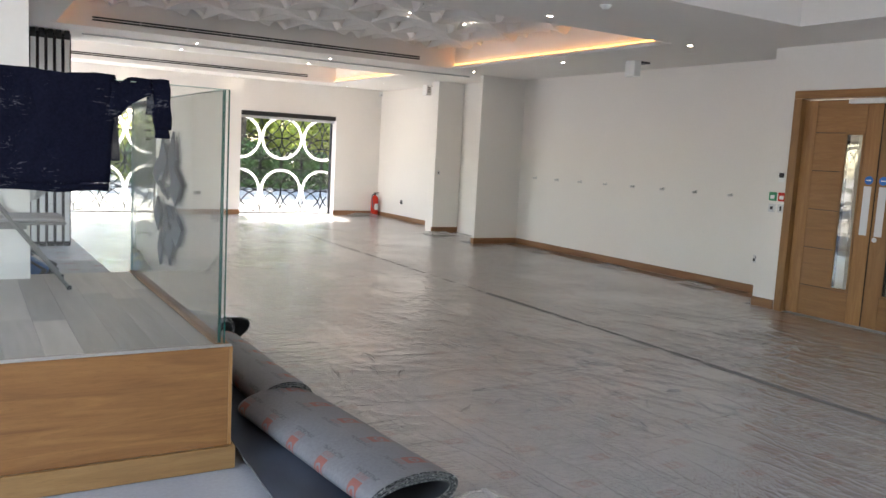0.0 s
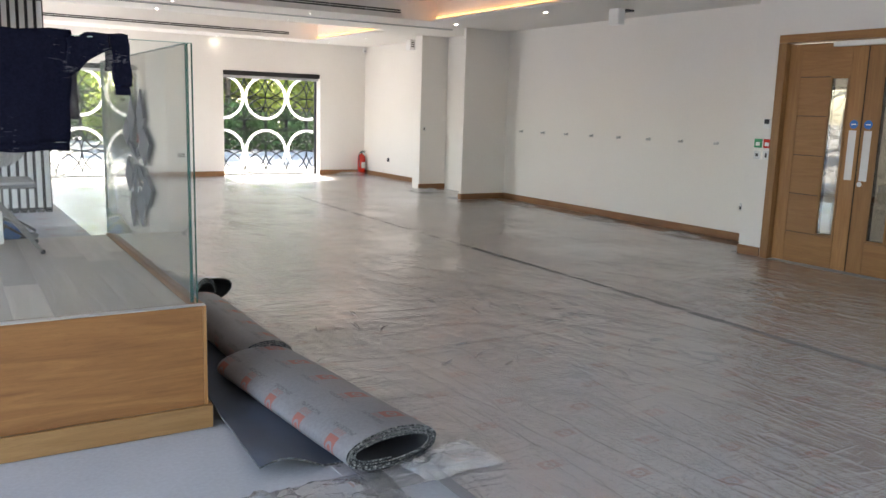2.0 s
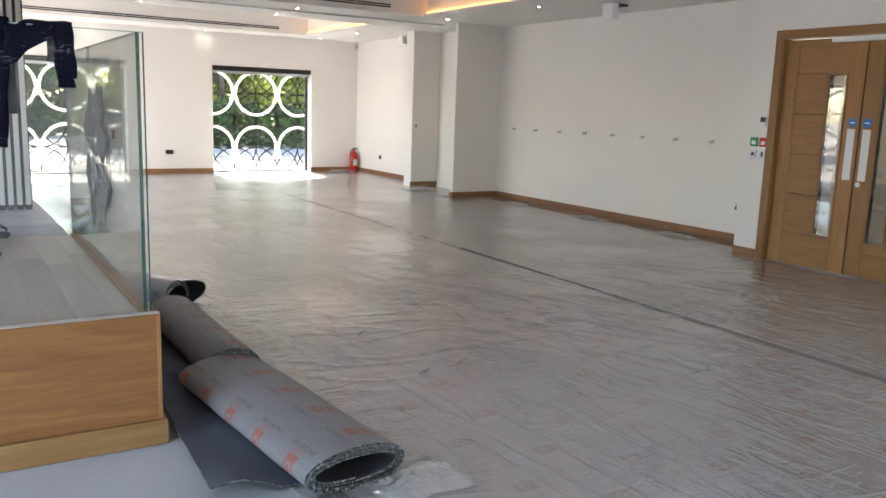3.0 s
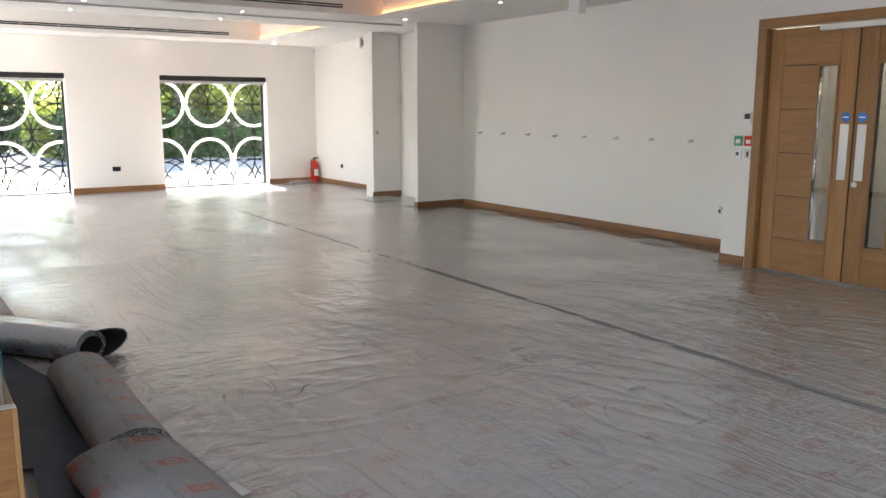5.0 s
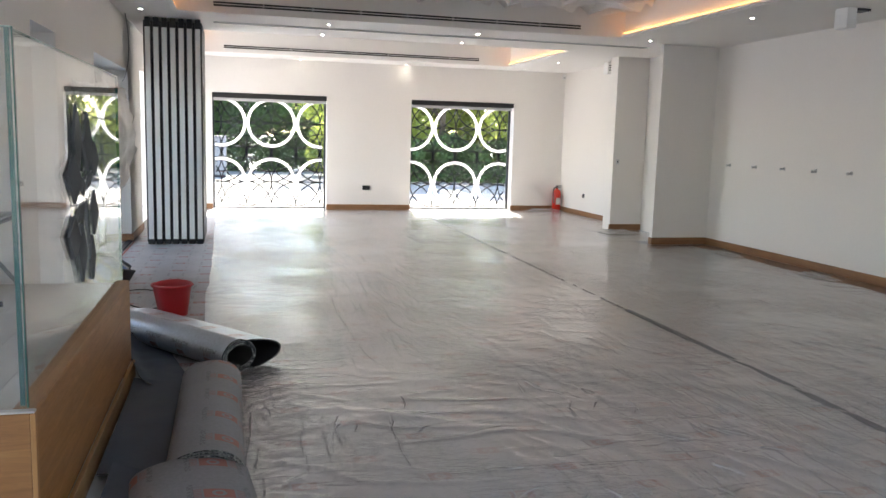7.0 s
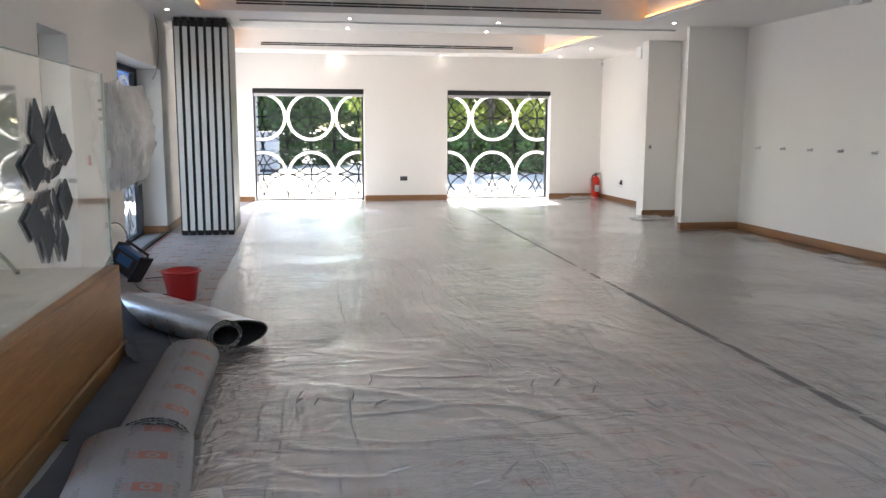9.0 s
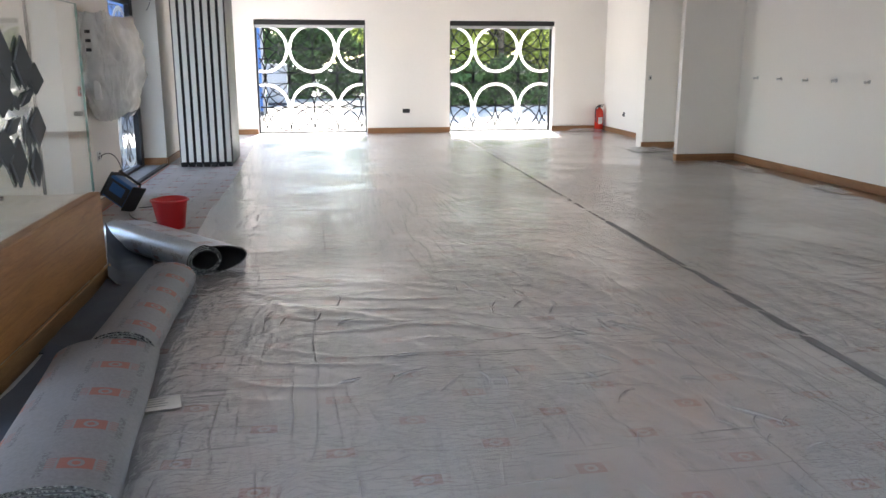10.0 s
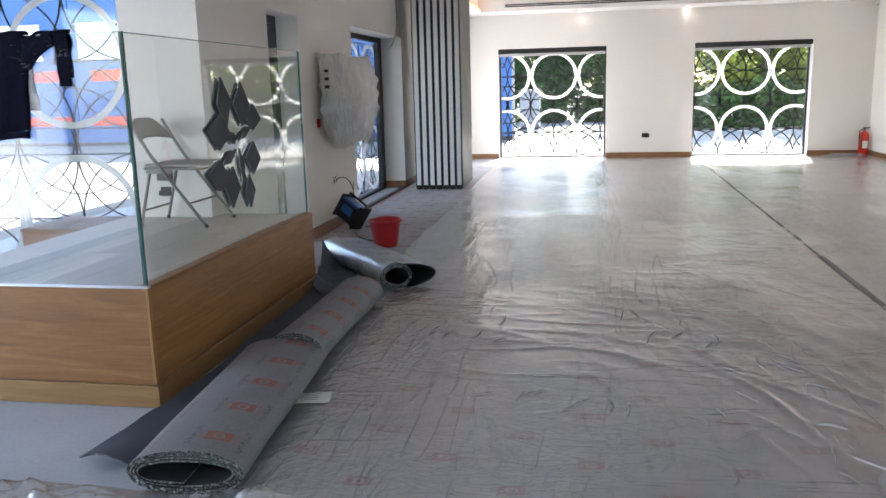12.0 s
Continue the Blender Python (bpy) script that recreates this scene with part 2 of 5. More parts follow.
M_FOIL = underlay("shiny_underlay_roll", "UV", 1.0, (0.52, 0.57, 0.64), 0.8, 0.26, 0.0, 0.30)
M_FOAM = plain("dark_crumb_foam", (0.03, 0.032, 0.036), 0.85, vary=0.5, scale=40, relief=0.7)
nn = Nodes("crumb_foam_edge")
crumbs = nn.noise(nn.coords(), 70, 3, 0.7)
nn.set(Base_Color=nn.ramp(crumbs, (0.42, (0.012, 0.013, 0.015)), (0.55, (0.16, 0.17, 0.17)), (0.72, (0.5, 0.5, 0.48))), Roughness=0.9)
nn.bump(crumbs, 0.9, 0.006)
M_FOAMEDGE = nn.mat
M_FILM = clear_film("clear_protective_film", 0.20, (0.98, 0.98, 0.98), 0.10, 0.9, 4.5, 0.22, 2.1)
nn = Nodes("milky_plastic_wrap")
sheer = nn.noise(nn.coords(), 5, 4)
nn.set(Base_Color=(0.80, 0.79, 0.77), Roughness=0.28, Alpha=nn.math("MULTIPLY_ADD", sheer, 0.5, 0.50), Transmission_Weight=0.15)
nn.bump(nn.noise(nn.coords(scale=(1, 1, 0.5)), 26, 4, 0.6, 1.5), 0.5, 0.012)
M_WRAP = nn.mat
M_TAPE = plain("grey_tape", (0.21, 0.21, 0.215), 0.5, relief=0.05)
M_PAPER = plain("white_paper", (0.72, 0.70, 0.66), 0.8, vary=0.04, relief=0.05)
M_PANE = clear_film("window_glass", 0.0, (0.97, 0.98, 0.975), 0.03, 0.6)
M_GLASS = clear_film("balustrade_glass", 0.0, (0.965, 0.98, 0.972), 0.085, 0.9)
M_GLASSEDGE = plain("green_glass_edge", (0.01, 0.10, 0.085), 0.1, vary=0.2, relief=0)
M_LED = glowing("warm_led_strip", (1.0, 0.45, 0.13), 0.42)
M_SPOT = glowing("downlight_lens", (1.0, 0.93, 0.82), 14)
M_ASPHALT = plain("sunlit_paving", (0.20, 0.195, 0.185), 0.9, vary=0.2, scale=4, relief=0.4)
M_LEAF = translucent("green_leaf", (0.10, 0.17, 0.065), 0.45)
M_LEAF2 = translucent("yellow_green_leaf", (0.30, 0.36, 0.085), 0.55)
M_BARK = plain("brown_bark", (0.10, 0.075, 0.055), 0.9, vary=0.4, scale=20, relief=0.8)
M_HOARD = plain("blue_painted_panel", (0.014, 0.085, 0.26), 0.45, vary=0.06, relief=0.05)
M_BIN = plain("grey_cabinet_paint", (0.24, 0.245, 0.245), 0.5, relief=0.05)


# ---- building helpers; all numbers are units of the plan ----
def mesh_of(name, bm, material, smooth=False):
    me = bpy.data.meshes.new(name)
    for v in bm.verts:
        v.co *= K
    bm.normal_update()
    bm.to_mesh(me)
    bm.free()
    for m in material if isinstance(material, (list, tuple)) else [material]:
        me.materials.append(m)
    if smooth:
        for p in me.polygons:
            p.use_smooth = True
    return me


def part(name, bm, material, parent=None, label="", smooth=False, at=None):
    ob = new(name, mesh_of(name, bm, material, smooth))
    ob.parent = parent
    if at is not None:
        ob.location = Vector(at) * K
    return tagged(ob, label)


def thing(name, at, label, category, group="", kind="", rz=0.0):
    ob = new(name)
    ob.empty_display_size = 0.1
    ob.matrix_world = pose(at[0] * K, at[1] * K, at[2] * K, 0, 0, rz)
    return tagged(ob, label, category, group, kind)


def structure(name, bm, material, label, category, smooth=False):
    return tagged(part(name, bm, material, None, label, smooth), "", category, "", "structure")


def box(bm, x0, x1, y0, y1, z0, z1, bevel=0.0, m=None, index=0):
    geo = bmesh.ops.create_cube(bm, size=1)
    vs = geo["verts"]
    for v in vs:
        v.co = Vector(((x0 + x1) / 2 + v.co.x * (x1 - x0), (y0 + y1) / 2 + v.co.y * (y1 - y0), (z0 + z1) / 2 + v.co.z * (z1 - z0)))
    faces = list({f for v in vs for f in v.link_faces})
    for f in faces:
        f.material_index = index
    if bevel:
        edges = list({e for v in vs for e in v.link_edges})
        out = bmesh.ops.bevel(bm, geom=edges, offset=bevel, segments=2, affect="EDGES", profile=0.5)
        vs = list({v for f in out["faces"] for v in f.verts} | {v for v in vs if v.is_valid})
    if m is not None:
        bmesh.ops.transform(bm, matrix=m, verts=vs)
    return vs


def boxed(*a, **k):
    bm = bmesh.new()
    box(bm, *a, **k)
    return bm


def cyl(bm, p, q, r0, r1=None, seg=16, caps=True):
    p, q = Vector(p), Vector(q)
    geo = bmesh.ops.create_cone(bm, cap_ends=caps, segments=seg, radius1=r0, radius2=r0 if r1 is None else r1, depth=(q - p).length)
    m = Matrix.Translation((p + q) / 2) @ (q - p).to_track_quat("Z", "Y").to_matrix().to_4x4()
    bmesh.ops.transform(bm, matrix=m, verts=geo["verts"])
    return geo["verts"]


def tube(bm, pts, r, seg=8):
    """A round bar along a line of points."""
    pts = [Vector(p) for p in pts]
    rings = []
    for i, p in enumerate(pts):
        d = (pts[min(i + 1, len(pts) - 1)] - pts[max(i - 1, 0)]).normalized()
        side = d.cross(Vector((0, 0, 1)))
        side = side.normalized() if side.length > 0.05 else Vector((1, 0, 0))
        up = side.cross(d)
        rings.append([bm.verts.new(p + r * (math.cos(a) * side + math.sin(a) * up)) for a in (2 * math.pi * k / seg for k in range(seg))])
    for a, b in zip(rings, rings[1:]):
        for k in range(seg):
            bm.faces.new((a[k], a[(k + 1) % seg], b[(k + 1) % seg], b[k]))
    bm.faces.new(rings[0][::-1])
    bm.faces.new(rings[-1])


def bezier(p0, p1, p2, p3, n=14):
    p0, p1, p2, p3 = map(Vector, (p0, p1, p2, p3))
    return [(1 - t) ** 3 * p0 + 3 * (1 - t) ** 2 * t * p1 + 3 * (1 - t) * t * t * p2 + t ** 3 * p3 for t in (i / n for i in range(n + 1))]


def plate(bm, u0, u1, v0, v1, holes, place):
    """A slab with rectangular holes; place(ua, ub, va, vb) gives the six limits of a box."""
    us = sorted({u0, u1, *(min(max(h[i], u0), u1) for h in holes for i in (0, 1))})
    vs = sorted({v0, v1, *(min(max(h[i], v0), v1) for h in holes for i in (2, 3))})
    for ua, ub in zip(us, us[1:]):
        run = None
        for va, vb in zip(vs, vs[1:]):
            cu, cv = (ua + ub) / 2, (va + vb) / 2
            if any(h[0] < cu < h[1] and h[2] < cv < h[3] for h in holes):
                run = None
                continue
            if run:
                run[1] = vb
            else:
                run = [va, vb]
                place_runs.append((ua, ub, run))
    for ua, ub, (va, vb) in place_runs:
        box(bm, *place(ua, ub, va, vb))
    place_runs.clear()


place_runs = []


def wall(name, axis, at, thick, a0, a1, holes=(), z0=-0.02, z1=2.62, label="white painted plaster wall"):
    """A wall along x or y with its face at `at`, growing by thick (signed) away from the room."""
    bm = bmesh.new()
    lo, hi = min(at, at + thick), max(at, at + thick)
    if axis == "x":
        plate(bm, a0, a1, z0, z1, holes, lambda a, b, c, d: (a, b, lo, hi, c, d))
    else:
        plate(bm, a0, a1, z0, z1, holes, lambda a, b, c, d: (lo, hi, a, b, c, d))
    return structure(name, bm, M_PAINT, label, "wall")


def skirting(axis, at, out, a0, a1, h=0.094):
    """An oak skirting board on a wall's face, standing out by `out` (signed)."""
    bm = bmesh.new()
    lo, hi = min(at, at + out), max(at, at + out)
    if axis == "x":
        box(bm, a0, a1, lo, hi, 0.004, h, 0.004)
    else:
        box(bm, lo, hi, a0, a1, 0.004, h, 0.004)
    return structure("baseboard", bm, M_OAK_X if axis == "x" else M_OAK, "oak skirting board along the foot of the wall", "skirting board")


# ---- structure ----
floor = structure("floor", boxed(-3.7, 7.6, -6.3, 12.1, -0.15, 0.0), M_SCREED, "dusty pale screed floor", "floor")
bm = bmesh.new()
plate(bm, -0.64, 6.42, -3.4, 11.82, [(-0.7, 0.30, -0.9, 2.12), (-0.7, 0.62, -4.0, -0.86), (5.89, 6.6, -4.0, 2.10), (5.64, 6.6, 6.93, 7.4), (6.26, 6.6, 2.0, 7.0)], lambda a, b, c, d: (a, b, c, d, 0.0005, 0.0045))
tagged(part("carpet_underlay", bm, M_UNDERLAY, None, "grey carpet underlay printed with orange marks, laid on the floor"), "", "underlay", "", "structure")

structure("floor_margin", boxed(5.60, 6.54, 2.09, 7.05, 0.0004, 0.0012), M_MARGIN, "bare brown hardboard floor margin along the wall", "floor")

W1, W2 = (0.15, 2.06, -0.1, 1.955), (3.545, 5.46, -0.1, 1.955)
wall("wall_far", "x", 11.83, 0.30, -0.95, 6.9, [W1, W2])
W3, O1 = (5.33, 7.62, -0.1, 1.96), (3.09, 3.78, -0.1, 1.94)
W7 = (8.8, 11.2, 0.1, 2.05)
wall("wall_left", "y", -0.65, -0.32, 2.45, 11.83, [W3, O1, W7])
wall("wall_left_pier", "y", -0.62, -0.54, 1.88, 2.45)
W4 = (-3.0, -1.25, -0.1, 2.3)
wall("wall_facade", "x", 2.30, 0.30, -3.6, -1.16, [W4])
W5 = (-4.5, 0.1, 0.12, 2.25)
wall("wall_side", "y", -3.55, -0.3, -6.2, 2.6, [W5])
# added opening out of view, made for the area lamp behind the walker
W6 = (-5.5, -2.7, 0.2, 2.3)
wall("wall_back", "x", -6.05, -0.3, -3.6, 6.9)
wall("wall_right", "y", 6.545, 0.3, 2.083, 7.06)
wall("wall_right_far", "y", 6.43, 0.42, 7.125, 11.83)
bm = bmesh.new()
box(bm, 5.755, 6.85, 7.06, 7.125, -0.02, 2.62)
structure("wall_pier_near", bm, M_PAINT, "white painted wall pier beside the partition track", "wall")
bm = bmesh.new()
box(bm, 5.93, 6.85, 8.66, 8.90, -0.02, 2.62)
structure("wall_pier_far", bm, M_PAINT, "white painted wall pier", "wall")
DOOR = (0.175, 1.735, -0.1, 2.05)
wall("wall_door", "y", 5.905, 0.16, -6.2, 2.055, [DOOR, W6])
wall("wall_lobby_back", "y", 7.35, 0.2, -1.2, 2.4, label="pale wall of the lobby beyond the door")
wall("wall_lobby_side", "x", -1.0, -0.2, 6.065, 7.35, label="pale side wall of the lobby")
wall("wall_lobby_end", "x", 2.055, 0.028, 5.905, 7.35, label="white painted return of the wall by the door")

skirting("x", 11.83, -0.018, -0.63, 0.15)
skirting("x", 11.83, -0.018, 2.06, 3.545)
skirting("x", 11.83, -0.018, 5.45, 6.43)
skirting("y", 6.43, -0.018, 8.90, 11.81)
skirting("x", 8.66, -0.018, 5.912, 6.43)
skirting("x", 7.06, -0.018, 5.737, 6.545)
skirting("y", 5.755, -0.018, 7.045, 7.125)
skirting("y", 6.545, -0.018, 2.09, 7.04)
skirting("y", 5.905, -0.018, 1.83, 2.083)
skirting("y", -0.65, 0.018, 3.78, 5.33)
skirting("x", 7.62, -0.018, -0.96, -0.65)
skirting("y", -0.65, 0.018, 7.62, 8.8)

TRAYS = [(-0.1, 5.04, 2.62, 6.72), (-0.1, 5.10, 8.32, 11.1), (0.8, 4.97, -4.0, 1.16)]
bm = bmesh.new()
plate(bm, -3.6, 7.5, -6.2, 12.1, TRAYS, lambda a, b, c, d: (a, b, c, d, 2.54, 2.60))
for x0, x1, y0, y1 in TRAYS:
    for lim in ((x0 - 0.06, x0, y0 - 0.06, y1 + 0.06), (x1, x1 + 0.06, y0 - 0.06, y1 + 0.06), (x0, x1, y0 - 0.06, y0), (x0, x1, y1, y1 + 0.06)):
        box(bm, *lim, 2.60, 2.88)
    box(bm, x0 - 0.06, x1 + 0.06, y0 - 0.06, y1 + 0.06, 2.87, 2.93)
structure("ceiling", bm, M_CEILING, "white ceiling with deep recessed trays", "ceiling")
structure("roof", boxed(-3.9, 7.7, -6.4, 12.2, 3.0, 3.2), M_SCREED, "flat roof slab over the hall", "roof")


def flat_ring(bm, cx, cy, r, width, lim, make, n=48):
    """A flat ring of the given width, cut at the limits; make(u, v, side) gives a corner point."""
    x0, x1, y0, y1 = lim
    run = []

    def close():
        for a, b in zip(run, run[1:]):
            for k in range(4):
                bm.faces.new((a[k], a[(k + 1) % 4], b[(k + 1) % 4], b[k]))
        if len(run) > 1:
            bm.faces.new(run[0][::-1])
            bm.faces.new(run[-1])
        run.clear()

    for i in range(n + 1):
        a = 2 * math.pi * i / n
        c, s = math.cos(a), math.sin(a)
        if x0 <= cx + r * c <= x1 and y0 <= cy + r * s <= y1:
            quad = []
            for rr, side in ((r - width / 2, 0), (r + width / 2, 0), (r + width / 2, 1), (r - width / 2, 1)):
                u, v = min(max(cx + rr * c, x0), x1), min(max(cy + rr * s, y0), y1)
                quad.append(bm.verts.new(make(u, v, side)))
            run.append(quad)
        else:
            close()
    close()


def lattice(x0, x1, y0, y1, z):
    """Plaster relief of interlaced circles with sharp sloping ridges, under a tray's top."""
    verts, faces = [], []
    r, n = 0.50, 48
    lo_x, hi_x, lo_y, hi_y = x0 + 0.02, x1 - 0.02, y0 + 0.02, y1 - 0.02
    for i in range(int((x1 - x0) / r) + 2):
        for j in range(int((y1 - y0) / r) + 2):
            if (i + j) % 2:
                continue
            cx, cy = x0 + i * r, y0 + j * r
            drop = 0.088 + 0.012 * ((i + 2 * j) % 3)
            last = None
            for k in range(n + 1):
                a = 2 * math.pi * k / n
                c, q = math.cos(a), math.sin(a)
                if not (lo_x <= cx + r * c <= hi_x and lo_y <= cy + r * q <= hi_y):
                    last = None
                    continue
                # crests swell between the crossings, so that petals stand out
                crest = drop * (0.55 + 0.45 * abs(math.cos(2 * a)))
                base = len(verts)
                for rr, dz in ((r - 0.120, 0.004), (r - 0.012, crest), (r + 0.014, crest), (r + 0.060, 0.004)):
                    verts.append((min(max(cx + rr * c, lo_x), hi_x), min(max(cy + rr * q, lo_y), hi_y), z - dz))
                if last is not None:
                    for m in range(3):
                        faces.append((last + m, last + m + 1, base + m + 1, base + m))
                last = base
    me = bpy.data.meshes.new("relief")
    me.from_pydata(verts, [], faces)
    bm = bmesh.new()
    bm.from_mesh(me)
    bpy.data.meshes.remove(me)
    return bm


structure("ceiling_lattice_main", lattice(0.0, 4.98, 2.66, 6.66, 2.868), M_CEILING, "white plaster ceiling relief of interlaced circles", "ceiling relief")


def cove_strip(x0, x1, y0, y1):
    t = thing("cove_light", ((x0 + x1) / 2, y0, 2.54), "warm orange cove light strip along the ceiling tray", "cove light", "cove lights", "structure")
    b = t.matrix_world.translation / K
    part("strip", boxed(x0 + 0.008 - b.x, x1 - 0.008 - b.x, y0 + 0.03 - b.y, y1 - 0.03 - b.y, 0.045, 0.052), M_LED, t, "glowing orange strip")
    part("ledge", boxed(x0 - b.x, x1 - b.x, y0 - b.y, y1 - b.y, 0.006, 0.03, 0.003), M_CEILING, t)


for x0, x1, y0, y1 in TRAYS[:2]:
    cove_strip(x1 - 0.05, x1 - 0.002, y0 + 0.01, y1 - 0.01)
    cove_strip(x0 + 0.002, x0 + 0.05, y0 + 0.01, y1 - 0.01)


# ---- windows ----
def window(name, at, rz, w, h, r, rows, label, first=None, depth=0.2, base=0.0, blind=True, far_jamb=0.03, bar=0.021):
    """A tall window: dark frame, clear pane, roller blind box, and a screen of frosted rings and thin dark circles."""
    t = thing(name, at, label, "window", "", "structure", rz)
    d = depth
    for nm, lim in (("jamb", (0, 0.03)), ("jamb", (w - far_jamb, w))):
        part(nm, boxed(lim[0], lim[1], d, d + 0.06, base, h), M_FRAME, t, "dark grey metal frame")
    part("sill", boxed(0.03, w - 0.03, d, d + 0.06, base, base + 0.025), M_FRAME, t, "dark grey metal sill")
    part("head", boxed(0.03, w - 0.03, d, d + 0.06, h - 0.06, h), M_FRAME, t, "dark grey metal head")
    if blind:
        part("blind_box", boxed(0.004, w - 0.004, 0.02, 0.12, h - 0.085, h - 0.003, 0.006), M_BLACK, t, "black roller blind box")
        part("blind_rail", boxed(0.02, w - 0.02, 0.06, 0.075, h - 0.135, h - 0.088, 0.004), M_PANEL, t, "grey blind rail")
    pane = part("pane", boxed(0.03, w - 0.03, d + 0.028, d + 0.034, base + 0.025, h - 0.06), M_PANE, t, "clear glass")
    pane.visible_shadow = False
    first = w / 2 if first is None else first
    lim = (0.032, w - 0.032, base + 0.03, h - 0.065)
    n0, n1 = -int(first / (2 * r)) - 1, int((w - first) / (2 * r)) + 2
    for k in range(n0, n1):
        cx = first + 2 * r * k
        for z in rows:
            bm = bmesh.new()
            flat_ring(bm, cx, z, r - 0.026, 0.050, lim, lambda u, v, s: (u, d + 0.070 + 0.008 * s, v), 72)
            if bm.verts:
                part("ring", bm, M_RING, t, "white frosted ring")
            else:
                bm.free()
            for ox, oz in ((r, 0), (0, r), (0, -r), (r, r), (r, -r)):
                bm = bmesh.new()
                flat_ring(bm, cx + ox, z + oz, r, bar, lim, lambda u, v, s: (u, d + 0.085 + 0.010 * s, v), 56)
                if bm.verts:
                    part("circle_bar", bm, M_IRON, t, "thin black bent bar")
                else:
                    bm.free()
    for z in sorted({q for z in rows for q in (z - r, z, z + r)}):
        if lim[2] < z < lim[3]:
            part("cross_bar", boxed(lim[0], lim[1], d + 0.096, d + 0.106, z - 0.006, z + 0.006), M_IRON, t, "thin black cross bar")
    return t


LBL = "tall window with a screen of white rings and thin black circles"
window("window_1", (W1[0], 11.83, 0), 0, 1.91, 1.955, 0.42, (0.455, 1.47), LBL + ", clear glass", 0.98)
window("window_2", (W2[0], 11.83, 0), 0, 1.915, 1.955, 0.42, (0.455, 1.47), LBL + ", trees beyond", 0.90)
window("window_3", (-0.65, W3[0], 0), 90, W3[1] - W3[0], 1.96, 0.42, (0.45, 1.455), LBL + ", seen aslant", 1.1, 0.27, 0.0, False, 0.16, 0.012)
window("window_4", (-0.65, O1[0], 0), 90, O1[1] - O1[0], 1.94, 0.42, (0.45, 1.455), LBL + ", narrow", None, 0.20, 0.0, False, 0.06, 0.012)
window("window_5", (W4[0], 2.30, 0), 0, W4[1] - W4[0], 2.3, 0.49, (0.40, 1.57), LBL + ", beside the platform", 1.02, 0.12, 0.0, False, 0.03, 0.010)


# ---- door ----
def double_door():
    t = thing("door_1", (5.905, 0.955, 0), "closed oak double door with narrow glass panels in an oak frame", "door", "", "structure")
    # local: y to the far side, x into the wall
    for s in (1, -1):
        part("frame_post", boxed(-0.022, 0.10, 0.775 if s > 0 else -0.86, 0.86 if s > 0 else -0.775, 0.004, 2.045, 0.004), M_DOORV, t)
        side = lambda a, b: (a, b) if s > 0 else (-b, -a)
        core = bmesh.new()
        plate(core, *side(0.004, 0.77), 0.012, 2.03, [(*side(0.165, 0.315), 0.318, 1.717)], lambda a, b, c, d: (0.045, 0.09, a, b, c, d))
        leaf = part("leaf", core, M_DARK, t, "oak veneered door leaf")
        part("stile", boxed(0.036, 0.0445, *side(0.006, 0.145), 0.014, 2.028, 0.0015), M_DOORV, leaf)
        part("stile", boxed(0.036, 0.0445, *side(0.640, 0.768), 0.014, 2.028, 0.0015), M_DOORV, leaf)
        for z0, z1 in ((0.014, 0.30), (1.735, 2.028)):
            part("rail", boxed(0.036, 0.0445, *side(0.148, 0.637), z0, z1 - 0.003, 0.0015), M_DOOR, leaf)
        for z0, z1 in ((0.303, 0.66), (0.663, 1.02), (1.023, 1.38), (1.383, 1.732)):
            part("panel", boxed(0.036, 0.0445, *side(0.335, 0.637), z0, z1 - 0.003, 0.0015), M_DOOR, leaf)
        for a, b, z0, z1 in ((0.148, 0.165, 0.30, 1.735), (0.315, 0.332, 0.30, 1.735), (0.165, 0.315, 0.30, 0.318), (0.165, 0.315, 1.717, 1.735)):
            part("bead", boxed(0.031, 0.0445, *side(a, b), z0, z1, 0.002), M_DOORV, leaf)
        part("glass_panel", boxed(0.040, 0.0445, *side(0.165, 0.315), 0.318, 1.717), M_MIRRORPANE, leaf, "narrow glass panel")
        part("push_plate", boxed(0.0325, 0.0355, *side(0.035, 0.105), 0.83, 1.265, 0.001), M_STEEL, leaf, "brushed steel plate")
        bm = bmesh.new()
        cyl(bm, (0.034, s * 0.066, 1.318), (0.0358, s * 0.066, 1.318), 0.038, seg=24)
        part("sign_disc", bm, M_BLUESIGN, leaf, "round blue notice")
        part("sign_bar", boxed(0.0325, 0.0338, s * 0.066 - 0.022, s * 0.066 + 0.022, 1.313, 1.323), M_WHITE, leaf, "white line of small print")
    part("frame_head", boxed(-0.022, 0.10, -0.86, 0.86, 2.047, 2.12, 0.004), M_DOOR, t)
    part("closer_cover", boxed(-0.03, 0.034, -0.22, 0.30, 1.99, 2.03, 0.005), M_WHITE, t, "white door closer cover")
    bm = bmesh.new()
    cyl(bm, (0.030, -0.045, 0.80), (0.036, -0.045, 0.80), 0.022, seg=20)
    part("lock", bm, M_STEEL, t, "round steel lock")


M_MIRRORPANE = clear_film("door_panel_glass", 0.02, (0.62, 0.63, 0.62), 0.16, 0.8)
double_door()

